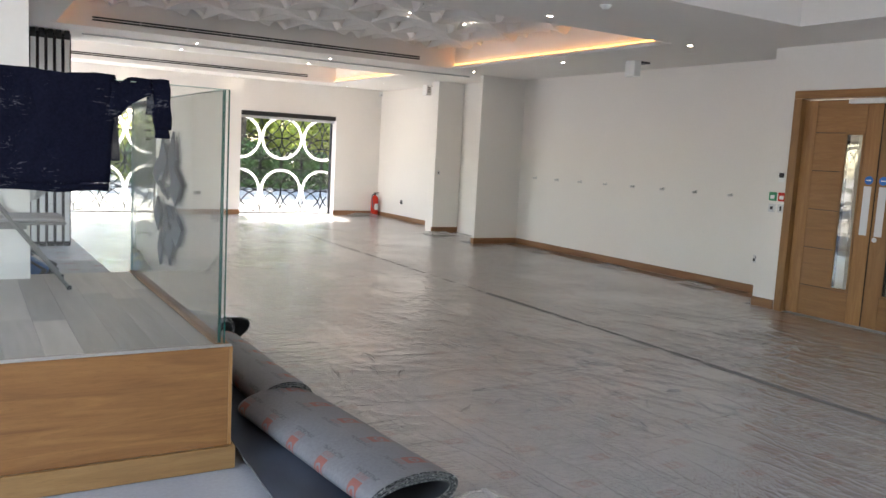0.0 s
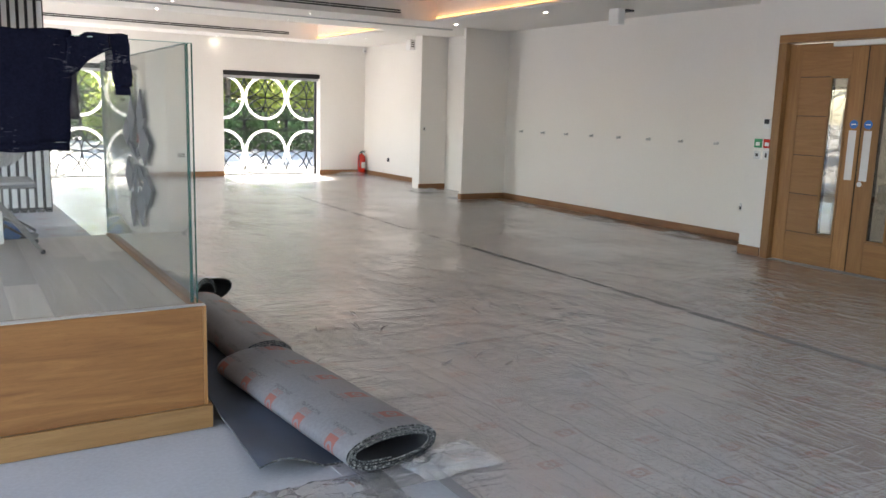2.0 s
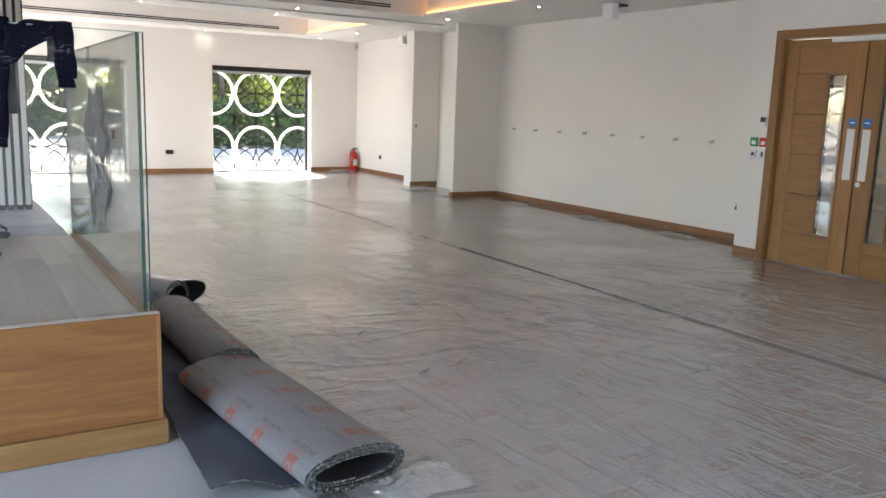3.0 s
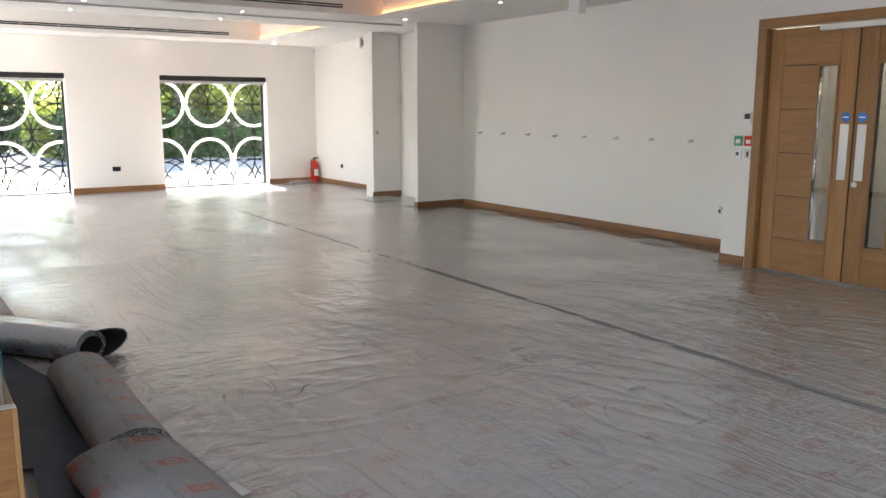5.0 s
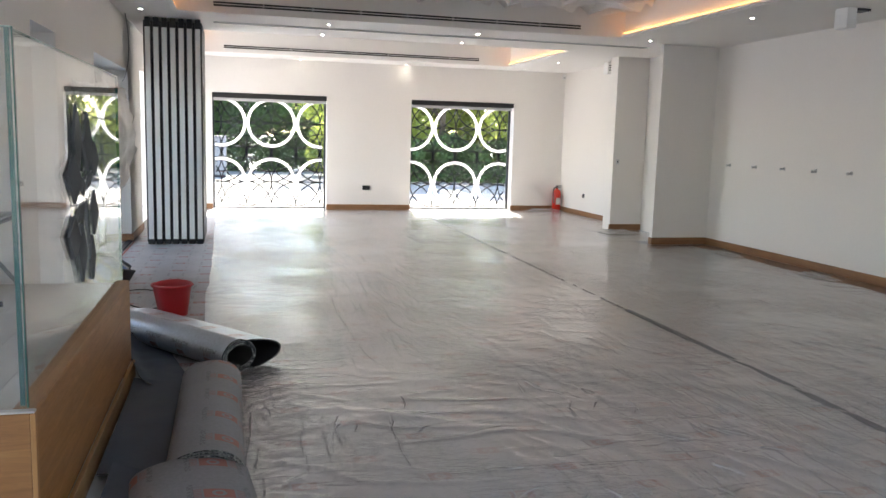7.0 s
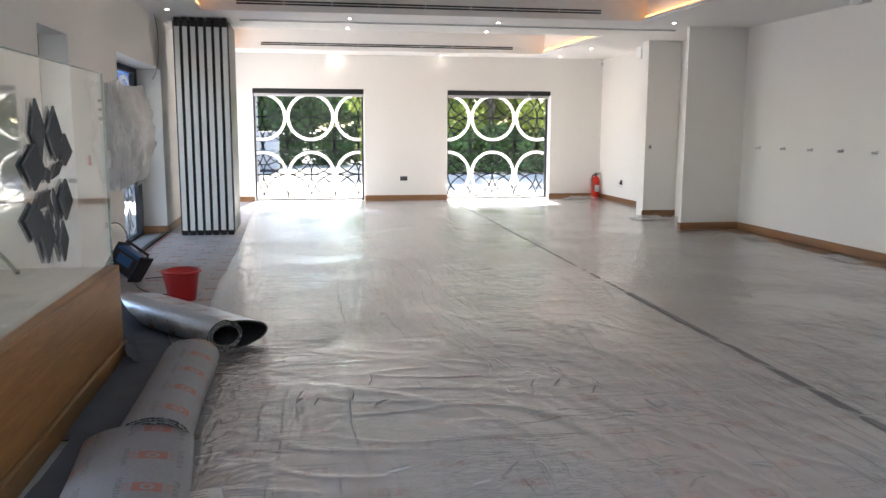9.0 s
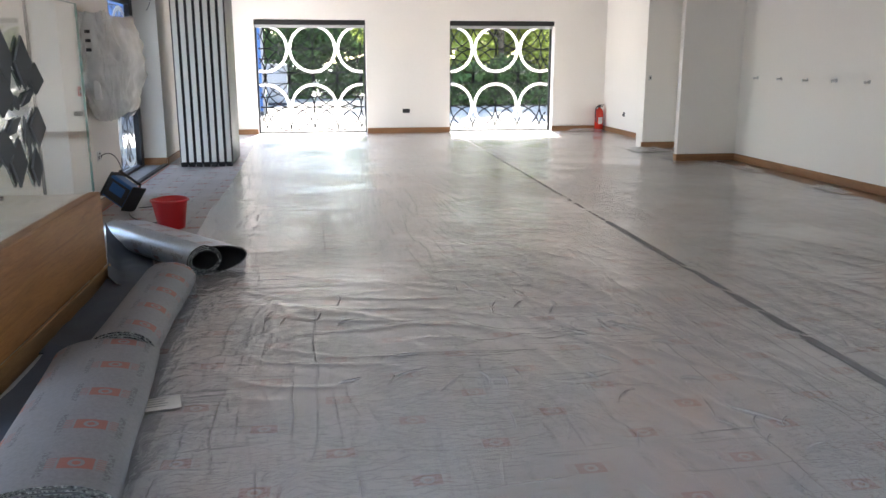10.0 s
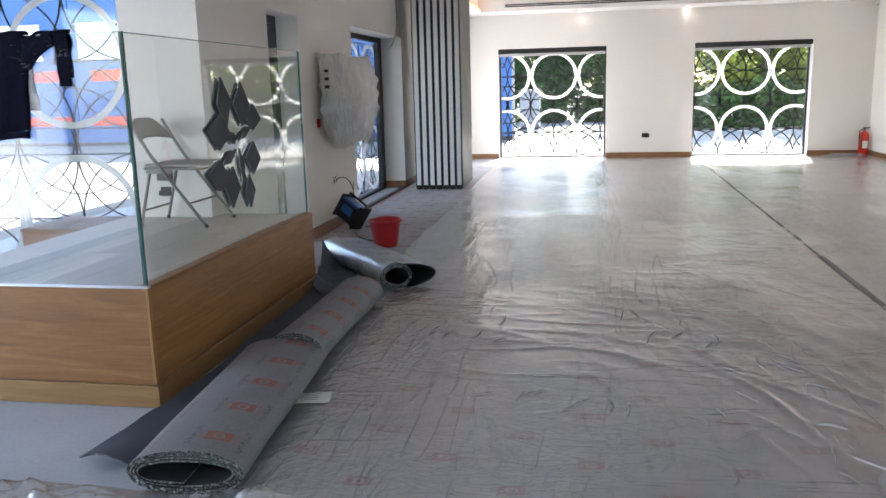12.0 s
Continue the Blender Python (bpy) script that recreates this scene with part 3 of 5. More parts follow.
# ---- platform with glass balustrade ----
def platform():
    t = thing("display_platform", (0, 0, 0), "oak clad platform with pale boarded top and skirting", "platform")
    part("front_panel", boxed(-1.235, -0.012, 0.0, 0.02, 0.10, 0.52, 0.002), M_VENEER, t, "oak veneered panel")
    part("side_panel", boxed(-0.020, 0.0, 0.021, 2.05, 0.10, 0.52, 0.002), M_VENEER_Y, t, "oak veneered panel")
    part("corner_post", boxed(-0.0115, 0.0025, -0.0025, 0.0205, 0.10, 0.521, 0.002), M_DOORV, t)
    part("back_panel", boxed(-1.215, -0.021, 2.03, 2.05, 0.01, 0.50), M_VENEER, t)
    part("end_panel", boxed(-1.24, -1.22, 0.021, 2.05, 0.01, 0.50), M_VENEER_Y, t)
    part("front_skirting", boxed(-1.24, 0.018, -0.018, -0.001, 0.003, 0.10, 0.003), M_OAKB, t, "oak skirting")
    part("side_skirting", boxed(0.001, 0.018, 0.0, 2.06, 0.003, 0.10, 0.003), M_OAKBY, t, "oak skirting")
    part("deck", boxed(-1.235, -0.021, 0.021, 2.03, 0.47, 0.503), M_BOARD, t)
    part("edge_strip", boxed(-1.235, -0.0, 0.0, 0.028, 0.5205, 0.527, 0.002), M_STEEL, t, "slim metal edge channel")
    part("edge_strip", boxed(-0.062, -0.002, 0.03, 2.05, 0.5205, 0.527, 0.002), M_VENEER_Y, t)
    rnd = random.Random(4)
    x = -1.232
    while x < -0.075:
        w = min(0.136, -0.066 - x)
        y = 0.03
        cut = 0.03 + rnd.uniform(0.5, 1.5)
        for a, b in ((y, cut), (cut, 2.03)):
            part("plank", boxed(x + 0.0005, x + w - 0.0005, a + 0.0005, b - 0.0005, 0.5035, 0.5195 + rnd.uniform(0, 0.0006), 0.0006), M_BOARD, t)
        x += w


M_OAKB = wood("oak_skirting_front", (0.40, 0.23, 0.09), (0.28, 0.145, 0.055), "x")
M_OAKBY = wood("oak_skirting_side", (0.40, 0.23, 0.09), (0.28, 0.145, 0.055), "y")
platform()
t = thing("oak_plinth", (-1.55, 1.85, 0), "low oak box standing by the window beside the platform", "plinth")
part("body", boxed(-0.26, 0.26, -0.26, 0.26, 0.0, 0.46, 0.004), M_VENEER, t)
part("top", boxed(-0.265, 0.265, -0.265, 0.265, 0.462, 0.485, 0.003), M_VENEER, t)


def glass_sheet(name, lim, label, thin):
    """An upright sheet of glass with polished green edges. thin: axis of its thickness."""
    x0, x1, y0, y1, z0, z1 = lim
    t = thing(name, ((x0 + x1) / 2, (y0 + y1) / 2, z0), label, "glass panel", "glass balustrade of the platform")
    b = t.matrix_world.translation / K
    e = 0.003
    lim = (x0 - b.x, x1 - b.x, y0 - b.y, y1 - b.y, 0, z1 - z0)
    x0, x1, y0, y1, z0, z1 = lim
    part("sheet", boxed(x0 + (0 if thin == "x" else e), x1 - (0 if thin == "x" else e), y0 + (0 if thin == "y" else e), y1 - (0 if thin == "y" else e), z0, z1 - e), M_GLASS, t, "clear glass")
    if thin == "x":
        part("edge", boxed(x0, x1, y0, y0 + e, z0, z1), M_GLASSEDGE, t, "green polished edge")
        part("edge", boxed(x0, x1, y1 - e, y1, z0, z1), M_GLASSEDGE, t, "green polished edge")
        part("edge", boxed(x0, x1, y0 + e, y1 - e, z1 - e, z1), M_GLASSTOP, t)
    else:
        part("edge", boxed(x1 - e, x1, y0, y1, z0, z1), M_GLASSEDGE, t, "green polished edge")
        part("edge", boxed(x0, x1 - e, y0, y1, z1 - e, z1), M_GLASSTOP, t)


M_GLASSTOP = plain("pale_glass_edge", (0.30, 0.42, 0.38), 0.15, vary=0.1, relief=0)
glass_sheet("glass_balustrade", (-1.23, -0.022, 0.034, 0.047, 0.527, 1.562), "clear glass balustrade along the platform's front", "y")
glass_sheet("glass_balustrade", (-0.047, -0.034, 0.052, 2.07, 0.527, 1.562), "clear glass balustrade along the platform's side", "x")


def rhombus_panel(y, z, turn, long=0.262, wide=0.160, thick=0.014):
    """A flat rhombus of slate-grey felt fixed on the glass."""
    t = thing("felt_rhombus", (-0.033, y, z), "slate grey rhombus panel fixed on the glass balustrade", "wall panel", "rhombus panels on the glass")
    c, s = math.cos(radians(turn)), math.sin(radians(turn))
    bm = bmesh.new()
    fr, bk = [], []
    for a, b in ((0, long / 2), (wide / 2, 0), (0, -long / 2), (-wide / 2, 0)):
        p = (a * c - b * s, a * s + b * c)
        fr.append(bm.verts.new((thick, *p)))
        bk.append(bm.verts.new((0, *p)))
    bm.faces.new(fr)
    bm.faces.new(bk[::-1])
    for i in range(4):
        bm.faces.new((fr[i], bk[i], bk[(i + 1) % 4], fr[(i + 1) % 4]))
    bmesh.ops.recalc_face_normals(bm, faces=bm.faces)
    bm_copy = bm.copy()
    part("panel", bm, M_SLATE, t)
    back = bm_copy.copy()
    bmesh.ops.translate(back, verts=back.verts, vec=(-0.0155 - thick, 0, 0))
    bm_copy.free()
    part("backing_panel", back, M_SLATE, t)


for y, z, a, lo, wi in ((0.913, 1.267, 9, 0.251, 0.162), (0.839, 1.120, -7, 0.187, 0.262), (1.125, 1.250, -2, 0.235, 0.205), (1.262, 1.178, -7, 0.146, 0.215),
                        (0.995, 1.079, 18, 0.070, 0.075), (1.137, 1.096, -69, 0.202, 0.041), (0.932, 0.984, -69, 0.192, 0.059), (0.805, 0.905, -8, 0.160, 0.230),
                        (0.946, 0.829, -7, 0.220, 0.188), (1.079, 0.931, 14, 0.190, 0.056), (1.231, 0.959, -7, 0.186, 0.200), (1.161, 0.783, -1, 0.183, 0.135)):
    rhombus_panel(y, z, a, lo, wi, 0.009)


# ---- folding chair ----
def folding_chair():
    t = thing("folding_chair", (-0.68, 1.66, 0.521), "grey steel folding chair with padded seat standing on the platform", "chair")
    w = 0.19  # half width along y
    for s in (-1, 1):
        bm = bmesh.new()
        tube(bm, [(0.22, s * w, 0.008), (-0.10, s * w, 0.43), (-0.20, s * w, 0.60), (-0.215, s * w * 0.92, 0.64)], 0.010, 10)
        part("front_leg", bm, M_CHAIR, t, smooth=True)
        bm = bmesh.new()
        tube(bm, [(-0.22, s * (w - 0.025), 0.008), (-0.19, s * (w - 0.025), 0.12), (-0.13, s * (w - 0.025), 0.335)], 0.009, 10)
        part("rear_leg", bm, M_CHAIR, t, smooth=True)
        for x in (0.22, -0.22):
            bm = bmesh.new()
            yy = s * (w if x > 0 else w - 0.025)
            cyl(bm, (x, yy, 0.0), (x, yy, 0.022), 0.013, 0.012, 12)
            part("foot_cap", bm, M_BLACK, t, "black rubber cap")
        part("seat_bracket", boxed(-0.15, 0.02, s * (w - 0.012) - 0.004, s * (w - 0.012) + 0.004, 0.325, 0.352, 0.002), M_CHAIR, t)
    for x, z, hw in ((0.115, 0.145, w), (-0.195, 0.10, w - 0.025)):
        bm = bmesh.new()
        tube(bm, [(x, -hw, z), (x, hw, z)], 0.007, 8)
        part("cross_bar", bm, M_CHAIR, t, smooth=True)
    bm = boxed(-0.17, 0.21, -0.178, 0.178, 0.345, 0.362, 0.008)
    part("seat", bm, M_CHAIR, t)
    bm = bmesh.new()
    box(bm, -0.165, 0.205, -0.172, 0.172, 0.3625, 0.382, 0.009)
    part("seat_pad", bm, M_PAD, t, "grey padded vinyl", True)
    bm = bmesh.new()
    n, m = 16, 8
    grid = []
    for k, off in ((0, 0.0), (1, 0.006)):
        rows = []
        for j in range(m + 1):
            row = []
            for i in range(n + 1):
                u = -1 + 2 * i / n
                top = 0.655 - 0.11 * max(0.0, abs(u) - 0.35) ** 2 * 2.2
                bot = 0.515 + 0.02 * (1 - u * u)
                z = bot + (top - bot) * j / m
                row.append(bm.verts.new((-0.16 - (z - 0.5) * 0.40 - 0.035 * (1 - u * u) + off, u * w, z)))
            rows.append(row)
        grid.append(rows)
    for rows, flip in ((grid[0], 1), (grid[1], 0)):
        for j in range(m):
            for i in range(n):
                q = (rows[j][i], rows[j][i + 1], rows[j + 1][i + 1], rows[j + 1][i])
                bm.faces.new(q[::-1] if flip else q)
    a, b = grid
    for i in range(n):
        bm.faces.new((a[0][i], a[0][i + 1], b[0][i + 1], b[0][i]))
        bm.faces.new((a[m][i + 1], a[m][i], b[m][i], b[m][i + 1]))
    for j in range(m):
        bm.faces.new((a[j + 1][0], a[j][0], b[j][0], b[j + 1][0]))
        bm.faces.new((a[j][n], a[j + 1][n], b[j + 1][n], b[j][n]))
    bmesh.ops.recalc_face_normals(bm, faces=bm.faces)
    part("backrest", bm, M_CHAIR, t, "curved steel backrest", True)


folding_chair()


# ---- sweatshirt over the glass ----
def cloth_strip(path, x0, x1, nx, rough, seed, thick=0.012, left=0.0, right=0.0):
    """Cloth hung along a path of (y, z); x0 to x1 wide, creased, with thickness."""
    bm = bmesh.new()
    shells = []
    n = len(path)
    for side in (0, 1):
        rows = []
        for i, (y, z) in enumerate(path):
            y2, z2 = path[min(i + 1, n - 1)]
            y1, z1 = path[max(i - 1, 0)]
            d = Vector((y2 - y1, z2 - z1)).normalized()
            nrm = Vector((-d.y, d.x))
            row = []
            f = i / (n - 1)
            for k in range(nx + 1):
                u = k / nx
                x = x0 + left * f + (x1 + right * f - x0 - left * f) * u
                c = rough * (noise.noise(Vector((x * 5 + seed, f * 2.2, seed))) + 0.5 * noise.noise(Vector((x * 14, f * 9, seed))))
                o = thick * side * (0.4 + 0.6 * math.sin(math.pi * min(1, max(0, u)) )) + abs(c)
                row.append(bm.verts.new((x + 0.012 * noise.noise(Vector((f * 6, seed, u * 3))), y + nrm.x * o, z + nrm.y * o + 0.012 * noise.noise(Vector((x * 7, seed, 3))) * f)))
            rows.append(row)
        shells.append(rows)
    a, b = shells
    for j in range(n - 1):
        for k in range(nx):
            bm.faces.new((a[j][k], a[j + 1][k], a[j + 1][k + 1], a[j][k + 1]))
            bm.faces.new((b[j][k], b[j][k + 1], b[j + 1][k + 1], b[j + 1][k]))
        bm.faces.new((a[j][0], b[j][0], b[j + 1][0], a[j + 1][0]))
        bm.faces.new((a[j][nx], a[j + 1][nx], b[j + 1][nx], b[j][nx]))
    for k in range(nx):
        bm.faces.new((a[0][k], a[0][k + 1], b[0][k + 1], b[0][k]))
        bm.faces.new((a[-1][k], b[-1][k], b[-1][k + 1], a[-1][k + 1]))
    bmesh.ops.recalc_face_normals(bm, faces=bm.faces)
    return bm


def over_edge(front, back, n=16):
    """From the back hem up over the glass and down to the front hem: (y, z)."""
    top = 1.570
    pts = [(0.056, back + (top - back) * i / n) for i in range(n)]
    pts += [(0.0405 + 0.0155 * math.cos(a), top + 0.010 * math.sin(a)) for a in (math.pi * i / 6 for i in range(7))]
    pts += [(0.025 - 0.004 * i / n, top + (front - top) * i / n) for i in range(1, n + 1)]
    return pts


t = thing("sweatshirt", (-0.7, 0.04, 0), "dust-marked navy sweatshirt hung over the top of the glass", "sweatshirt")
shift = Vector((0.7, -0.04, 0))


def hung(name, bm, label=""):
    bmesh.ops.translate(bm, verts=bm.verts, vec=shift)
    part(name, bm, M_DUSTY, t, label, True)


nn = Nodes("dusty_navy_cotton")
vec = nn.coords()
smear = nn.math("GREATER_THAN", nn.math("MULTIPLY", nn.noise(nn.coords(scale=(1, 1, 3)), 16, 6, 0.7, 2.0), nn.noise(vec, 3.5, 2)), 0.355)
nn.set(Base_Color=nn.mix(nn.math("MULTIPLY", smear, 0.38), nn.ramp(nn.noise(vec, 90, 3), (0.3, (0.0035, 0.0042, 0.011)), (0.7, (0.007, 0.008, 0.019))), (0.20, 0.20, 0.22)),
       Roughness=0.95, Specular_IOR_Level=0.08)
nn.bump(nn.noise(vec, 160, 3), 0.5, 0.003)
M_DUSTY = nn.mat
hung("body", cloth_strip(over_edge(1.172, 1.26), -1.00, -0.432, 30, 0.018, 1.0, 0.014, right=-0.040), "dust-marked body")
hung("hem", cloth_strip([(0.024, 1.178), (0.020, 1.160), (0.019, 1.142)], -0.98, -0.474, 24, 0.010, 1.3, 0.016), "ribbed hem")
shoulder = cloth_strip(over_edge(1.43, 1.45, 8), -0.470, -0.322, 12, 0.014, 2.0, 0.014)
for v in shoulder.verts:
    # the cloth gathers towards the sleeve and dips behind the body
    u = (v.co.x + 0.470) / 0.148
    v.co.z = 1.572 - (1.572 - v.co.z) * (1 - 0.62 * max(0.0, u)) - 0.020 * math.exp(-((u - 0.22) / 0.16) ** 2)
hung("shoulder", shoulder)
hung("sleeve", cloth_strip(over_edge(1.385, 1.44, 12), -0.342, -0.262, 10, 0.012, 3.0, 0.020, left=0.032, right=0.012))
hung("cuff", cloth_strip([(0.022, 1.388), (0.020, 1.372), (0.019, 1.352)], -0.310, -0.256, 8, 0.006, 3.4, 0.018), "ribbed cuff")


# ---- underlay rolls ----
def roll_mesh(length, turns, rx, rh, tail=0.0, wobble=0.01, seed=0.0, gap=0.010, pinch=0.0, edges=False):
    """A rolled-up sheet lying along local y: a spiral of rx by rh half axes with thickness; tail: how far the outer turn bulges to +x."""
    bm = bmesh.new()
    uv = bm.loops.layers.uv.new("UVMap")
    nseg, ny, th = int(turns * 40), 14, 0.007
    prof = []
    for i in range(nseg + 1):
        a = 2 * math.pi * i / 40
        shrink = gap * (turns - i / 40)
        prof.append((-(rx - shrink) * math.sin(a), rh - (rh - shrink) * math.cos(a)))
    if tail:
        for i in range(max(0, nseg - 44), nseg + 1):
            x, z = prof[i]
            if x > 0:
                prof[i] = (x * (1 + tail / rx), z * 0.92)
    arc = [0.0]
    for p, q in zip(prof, prof[1:]):
        arc.append(arc[-1] + math.dist(p, q))
    crown = arc[int((turns - 0.53) * 40)] - 0.07  # lines of marks run along the roll
    sheets = []
    for off in (0.0, th):
        rows = []
        for j in range(ny + 1):
            f = j / ny
            row = []
            for i, (x, z) in enumerate(prof):
                x2, z2 = prof[min(i + 1, len(prof) - 1)]
                x1, z1 = prof[max(i - 1, 0)]
                d = Vector((x2 - x1, z2 - z1))
                d = d.normalized() if d.length else Vector((1, 0))
                nrm = Vector((-d.y, d.x))
                wv = wobble * noise.noise(Vector((x * 4, f * 3 + seed, z * 4)))
                squash = 1 - pinch * f
                row.append(bm.verts.new((x * squash + nrm.x * off + wv, f * length + 0.008 * noise.noise(Vector((i * 0.21, seed, off * 90))),
                                         max(0.002, (z + nrm.y * off) * (1 + wv)))))
            rows.append(row)
        sheets.append(rows)

    def face(vs, index, coords):
        if (index == 2) != edges:
            return
        f = bm.faces.new(vs)
        f.material_index = index
        f.smooth = index != 2
        for lp, c in zip(f.loops, coords):
            lp[uv].uv = c

    inner, outer = sheets
    np_ = len(prof)
    for j in range(ny):
        for i in range(np_ - 1):
            c = [((arc[a] - crown) * K, b / ny * length * K) for a, b in ((i, j), (i + 1, j), (i + 1, j + 1), (i, j + 1))]
            face((outer[j][i], outer[j][i + 1], outer[j + 1][i + 1], outer[j + 1][i]), 0, c)
            face((inner[j][i + 1], inner[j][i], inner[j + 1][i], inner[j + 1][i + 1]), 1, c)
        for i in (0, np_ - 1):
            face((inner[j][i], outer[j][i], outer[j + 1][i], inner[j + 1][i]), 2, [(0, 0)] * 4)
    for i in range(np_ - 1):
        face((inner[0][i], inner[0][i + 1], outer[0][i + 1], outer[0][i]), 2, [(0, 0)] * 4)
        face((inner[ny][i + 1], inner[ny][i], outer[ny][i], outer[ny][i + 1]), 2, [(0, 0)] * 4)
    bmesh.ops.delete(bm, geom=[v for v in bm.verts if not v.link_faces], context="VERTS")
    return bm


def underlay_roll(at, rz, label, mats, **spec):
    t = thing("underlay_roll", at, label, "underlay roll", "rolls of underlay beside the platform", "", rz)
    part("rolled_sheet", roll_mesh(**spec), mats, t)
    part("cut_edge", roll_mesh(edges=True, **spec), mats, t, "frayed crumb foam edge")
    return t


def loose_flap(name, at, rz, w, l, label, curl, lip=0.0):
    """A loose flap of underlay lying dark side up, one end curled."""
    bm = bmesh.new()
    uv = bm.loops.layers.uv.new("UVMap")
    nx, ny = 10, 20
    top, low = [], []
    for j in range(ny + 1):
        f = j / ny
        rt, rl = [], []
        for i in range(nx + 1):
            g = i / nx
            z = 0.006 + curl * max(0.0, 1 - g * 3.0) ** 2 * (0.5 + 0.8 * abs(noise.noise(Vector((f * 3, 2, w))))) + 0.012 * abs(noise.noise(Vector((g * 2.5, f * 5, 7))))
            z += 0.9 * curl * max(0.0, f * 6 - 5) ** 2 * (1 - g)
            z += lip * max(0.0, 1 - 4 * f) * max(0.0, math.sin(math.pi * min(1.0, 1.5 * g + 0.12)))
            p = Vector((g * w, f * l, z))
            rt.append(bm.verts.new(p + Vector((0, 0, 0.007))))
            rl.append(bm.verts.new(p))
        top.append(rt)
        low.append(rl)
    for j in range(ny):
        for i in range(nx):
            f = bm.faces.new((top[j][i], top[j][i + 1], top[j + 1][i + 1], top[j + 1][i]))
            f.smooth = True
            for lp, c in zip(f.loops, ((i, j), (i + 1, j), (i + 1, j + 1), (i, j + 1))):
                lp[uv].uv = (c[0] / nx * w, c[1] / ny * l)
            bm.faces.new((low[j][i + 1], low[j][i], low[j + 1][i], low[j + 1][i + 1])).smooth = True
        for i in (0, nx):
            bm.faces.new((low[j][i], top[j][i], top[j + 1][i], low[j + 1][i])).material_index = 1
    for j in (0, ny):
        for i in range(nx):
            bm.faces.new((low[j][i], low[j][i + 1], top[j][i + 1], top[j][i])).material_index = 1
    bmesh.ops.recalc_face_normals(bm, faces=bm.faces)
    t = thing(name, at, label, "underlay", "", "", rz)
    rim = bm.copy()
    bmesh.ops.delete(rim, geom=[f for f in rim.faces if f.material_index == 0], context="FACES")
    bmesh.ops.delete(bm, geom=[f for f in bm.faces if f.material_index == 1], context="FACES")
    part("sheet", bm, [M_FOAMTOP, M_FOAMEDGE], t)
    part("cut_edge", rim, [M_FOAMTOP, M_FOAMEDGE], t, "frayed crumb foam edge")


M_FOAMTOP = plain("dark_blue_grey_foam", (0.06, 0.075, 0.105), 0.7, vary=0.3, scale=45, relief=0.5)
loose_flap("underlay_flap", (0.025, -0.585, 0.005), -3, 0.40, 1.30, "dark foam side of a loose underlay flap on the floor", 0.035, 0.05)
loose_flap("underlay_flap", (0.03, 0.74, 0.005), 0, 0.30, 1.15, "dark foam underlay lying between platform and roll", 0.02)
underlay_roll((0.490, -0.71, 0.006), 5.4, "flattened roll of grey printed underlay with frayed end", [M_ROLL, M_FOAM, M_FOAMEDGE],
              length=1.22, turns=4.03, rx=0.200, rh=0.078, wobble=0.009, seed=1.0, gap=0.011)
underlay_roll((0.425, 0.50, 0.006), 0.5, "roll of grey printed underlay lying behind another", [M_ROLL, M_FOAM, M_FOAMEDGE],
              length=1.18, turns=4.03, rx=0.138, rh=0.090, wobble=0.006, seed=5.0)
underlay_roll((0.555, 2.07, 0.006), 38.0, "shiny grey underlay roll with a bulging outer turn", [M_FOIL, M_FOAM, M_FOAMEDGE],
              length=1.15, turns=4.05, rx=0.120, rh=0.092, tail=0.17, wobble=0.007, seed=9.0)
loose_flap("underlay_flap", (0.06, 1.82, 0.005), 14, 0.26, 0.85, "curled dark offcut of underlay by the platform", 0.13)


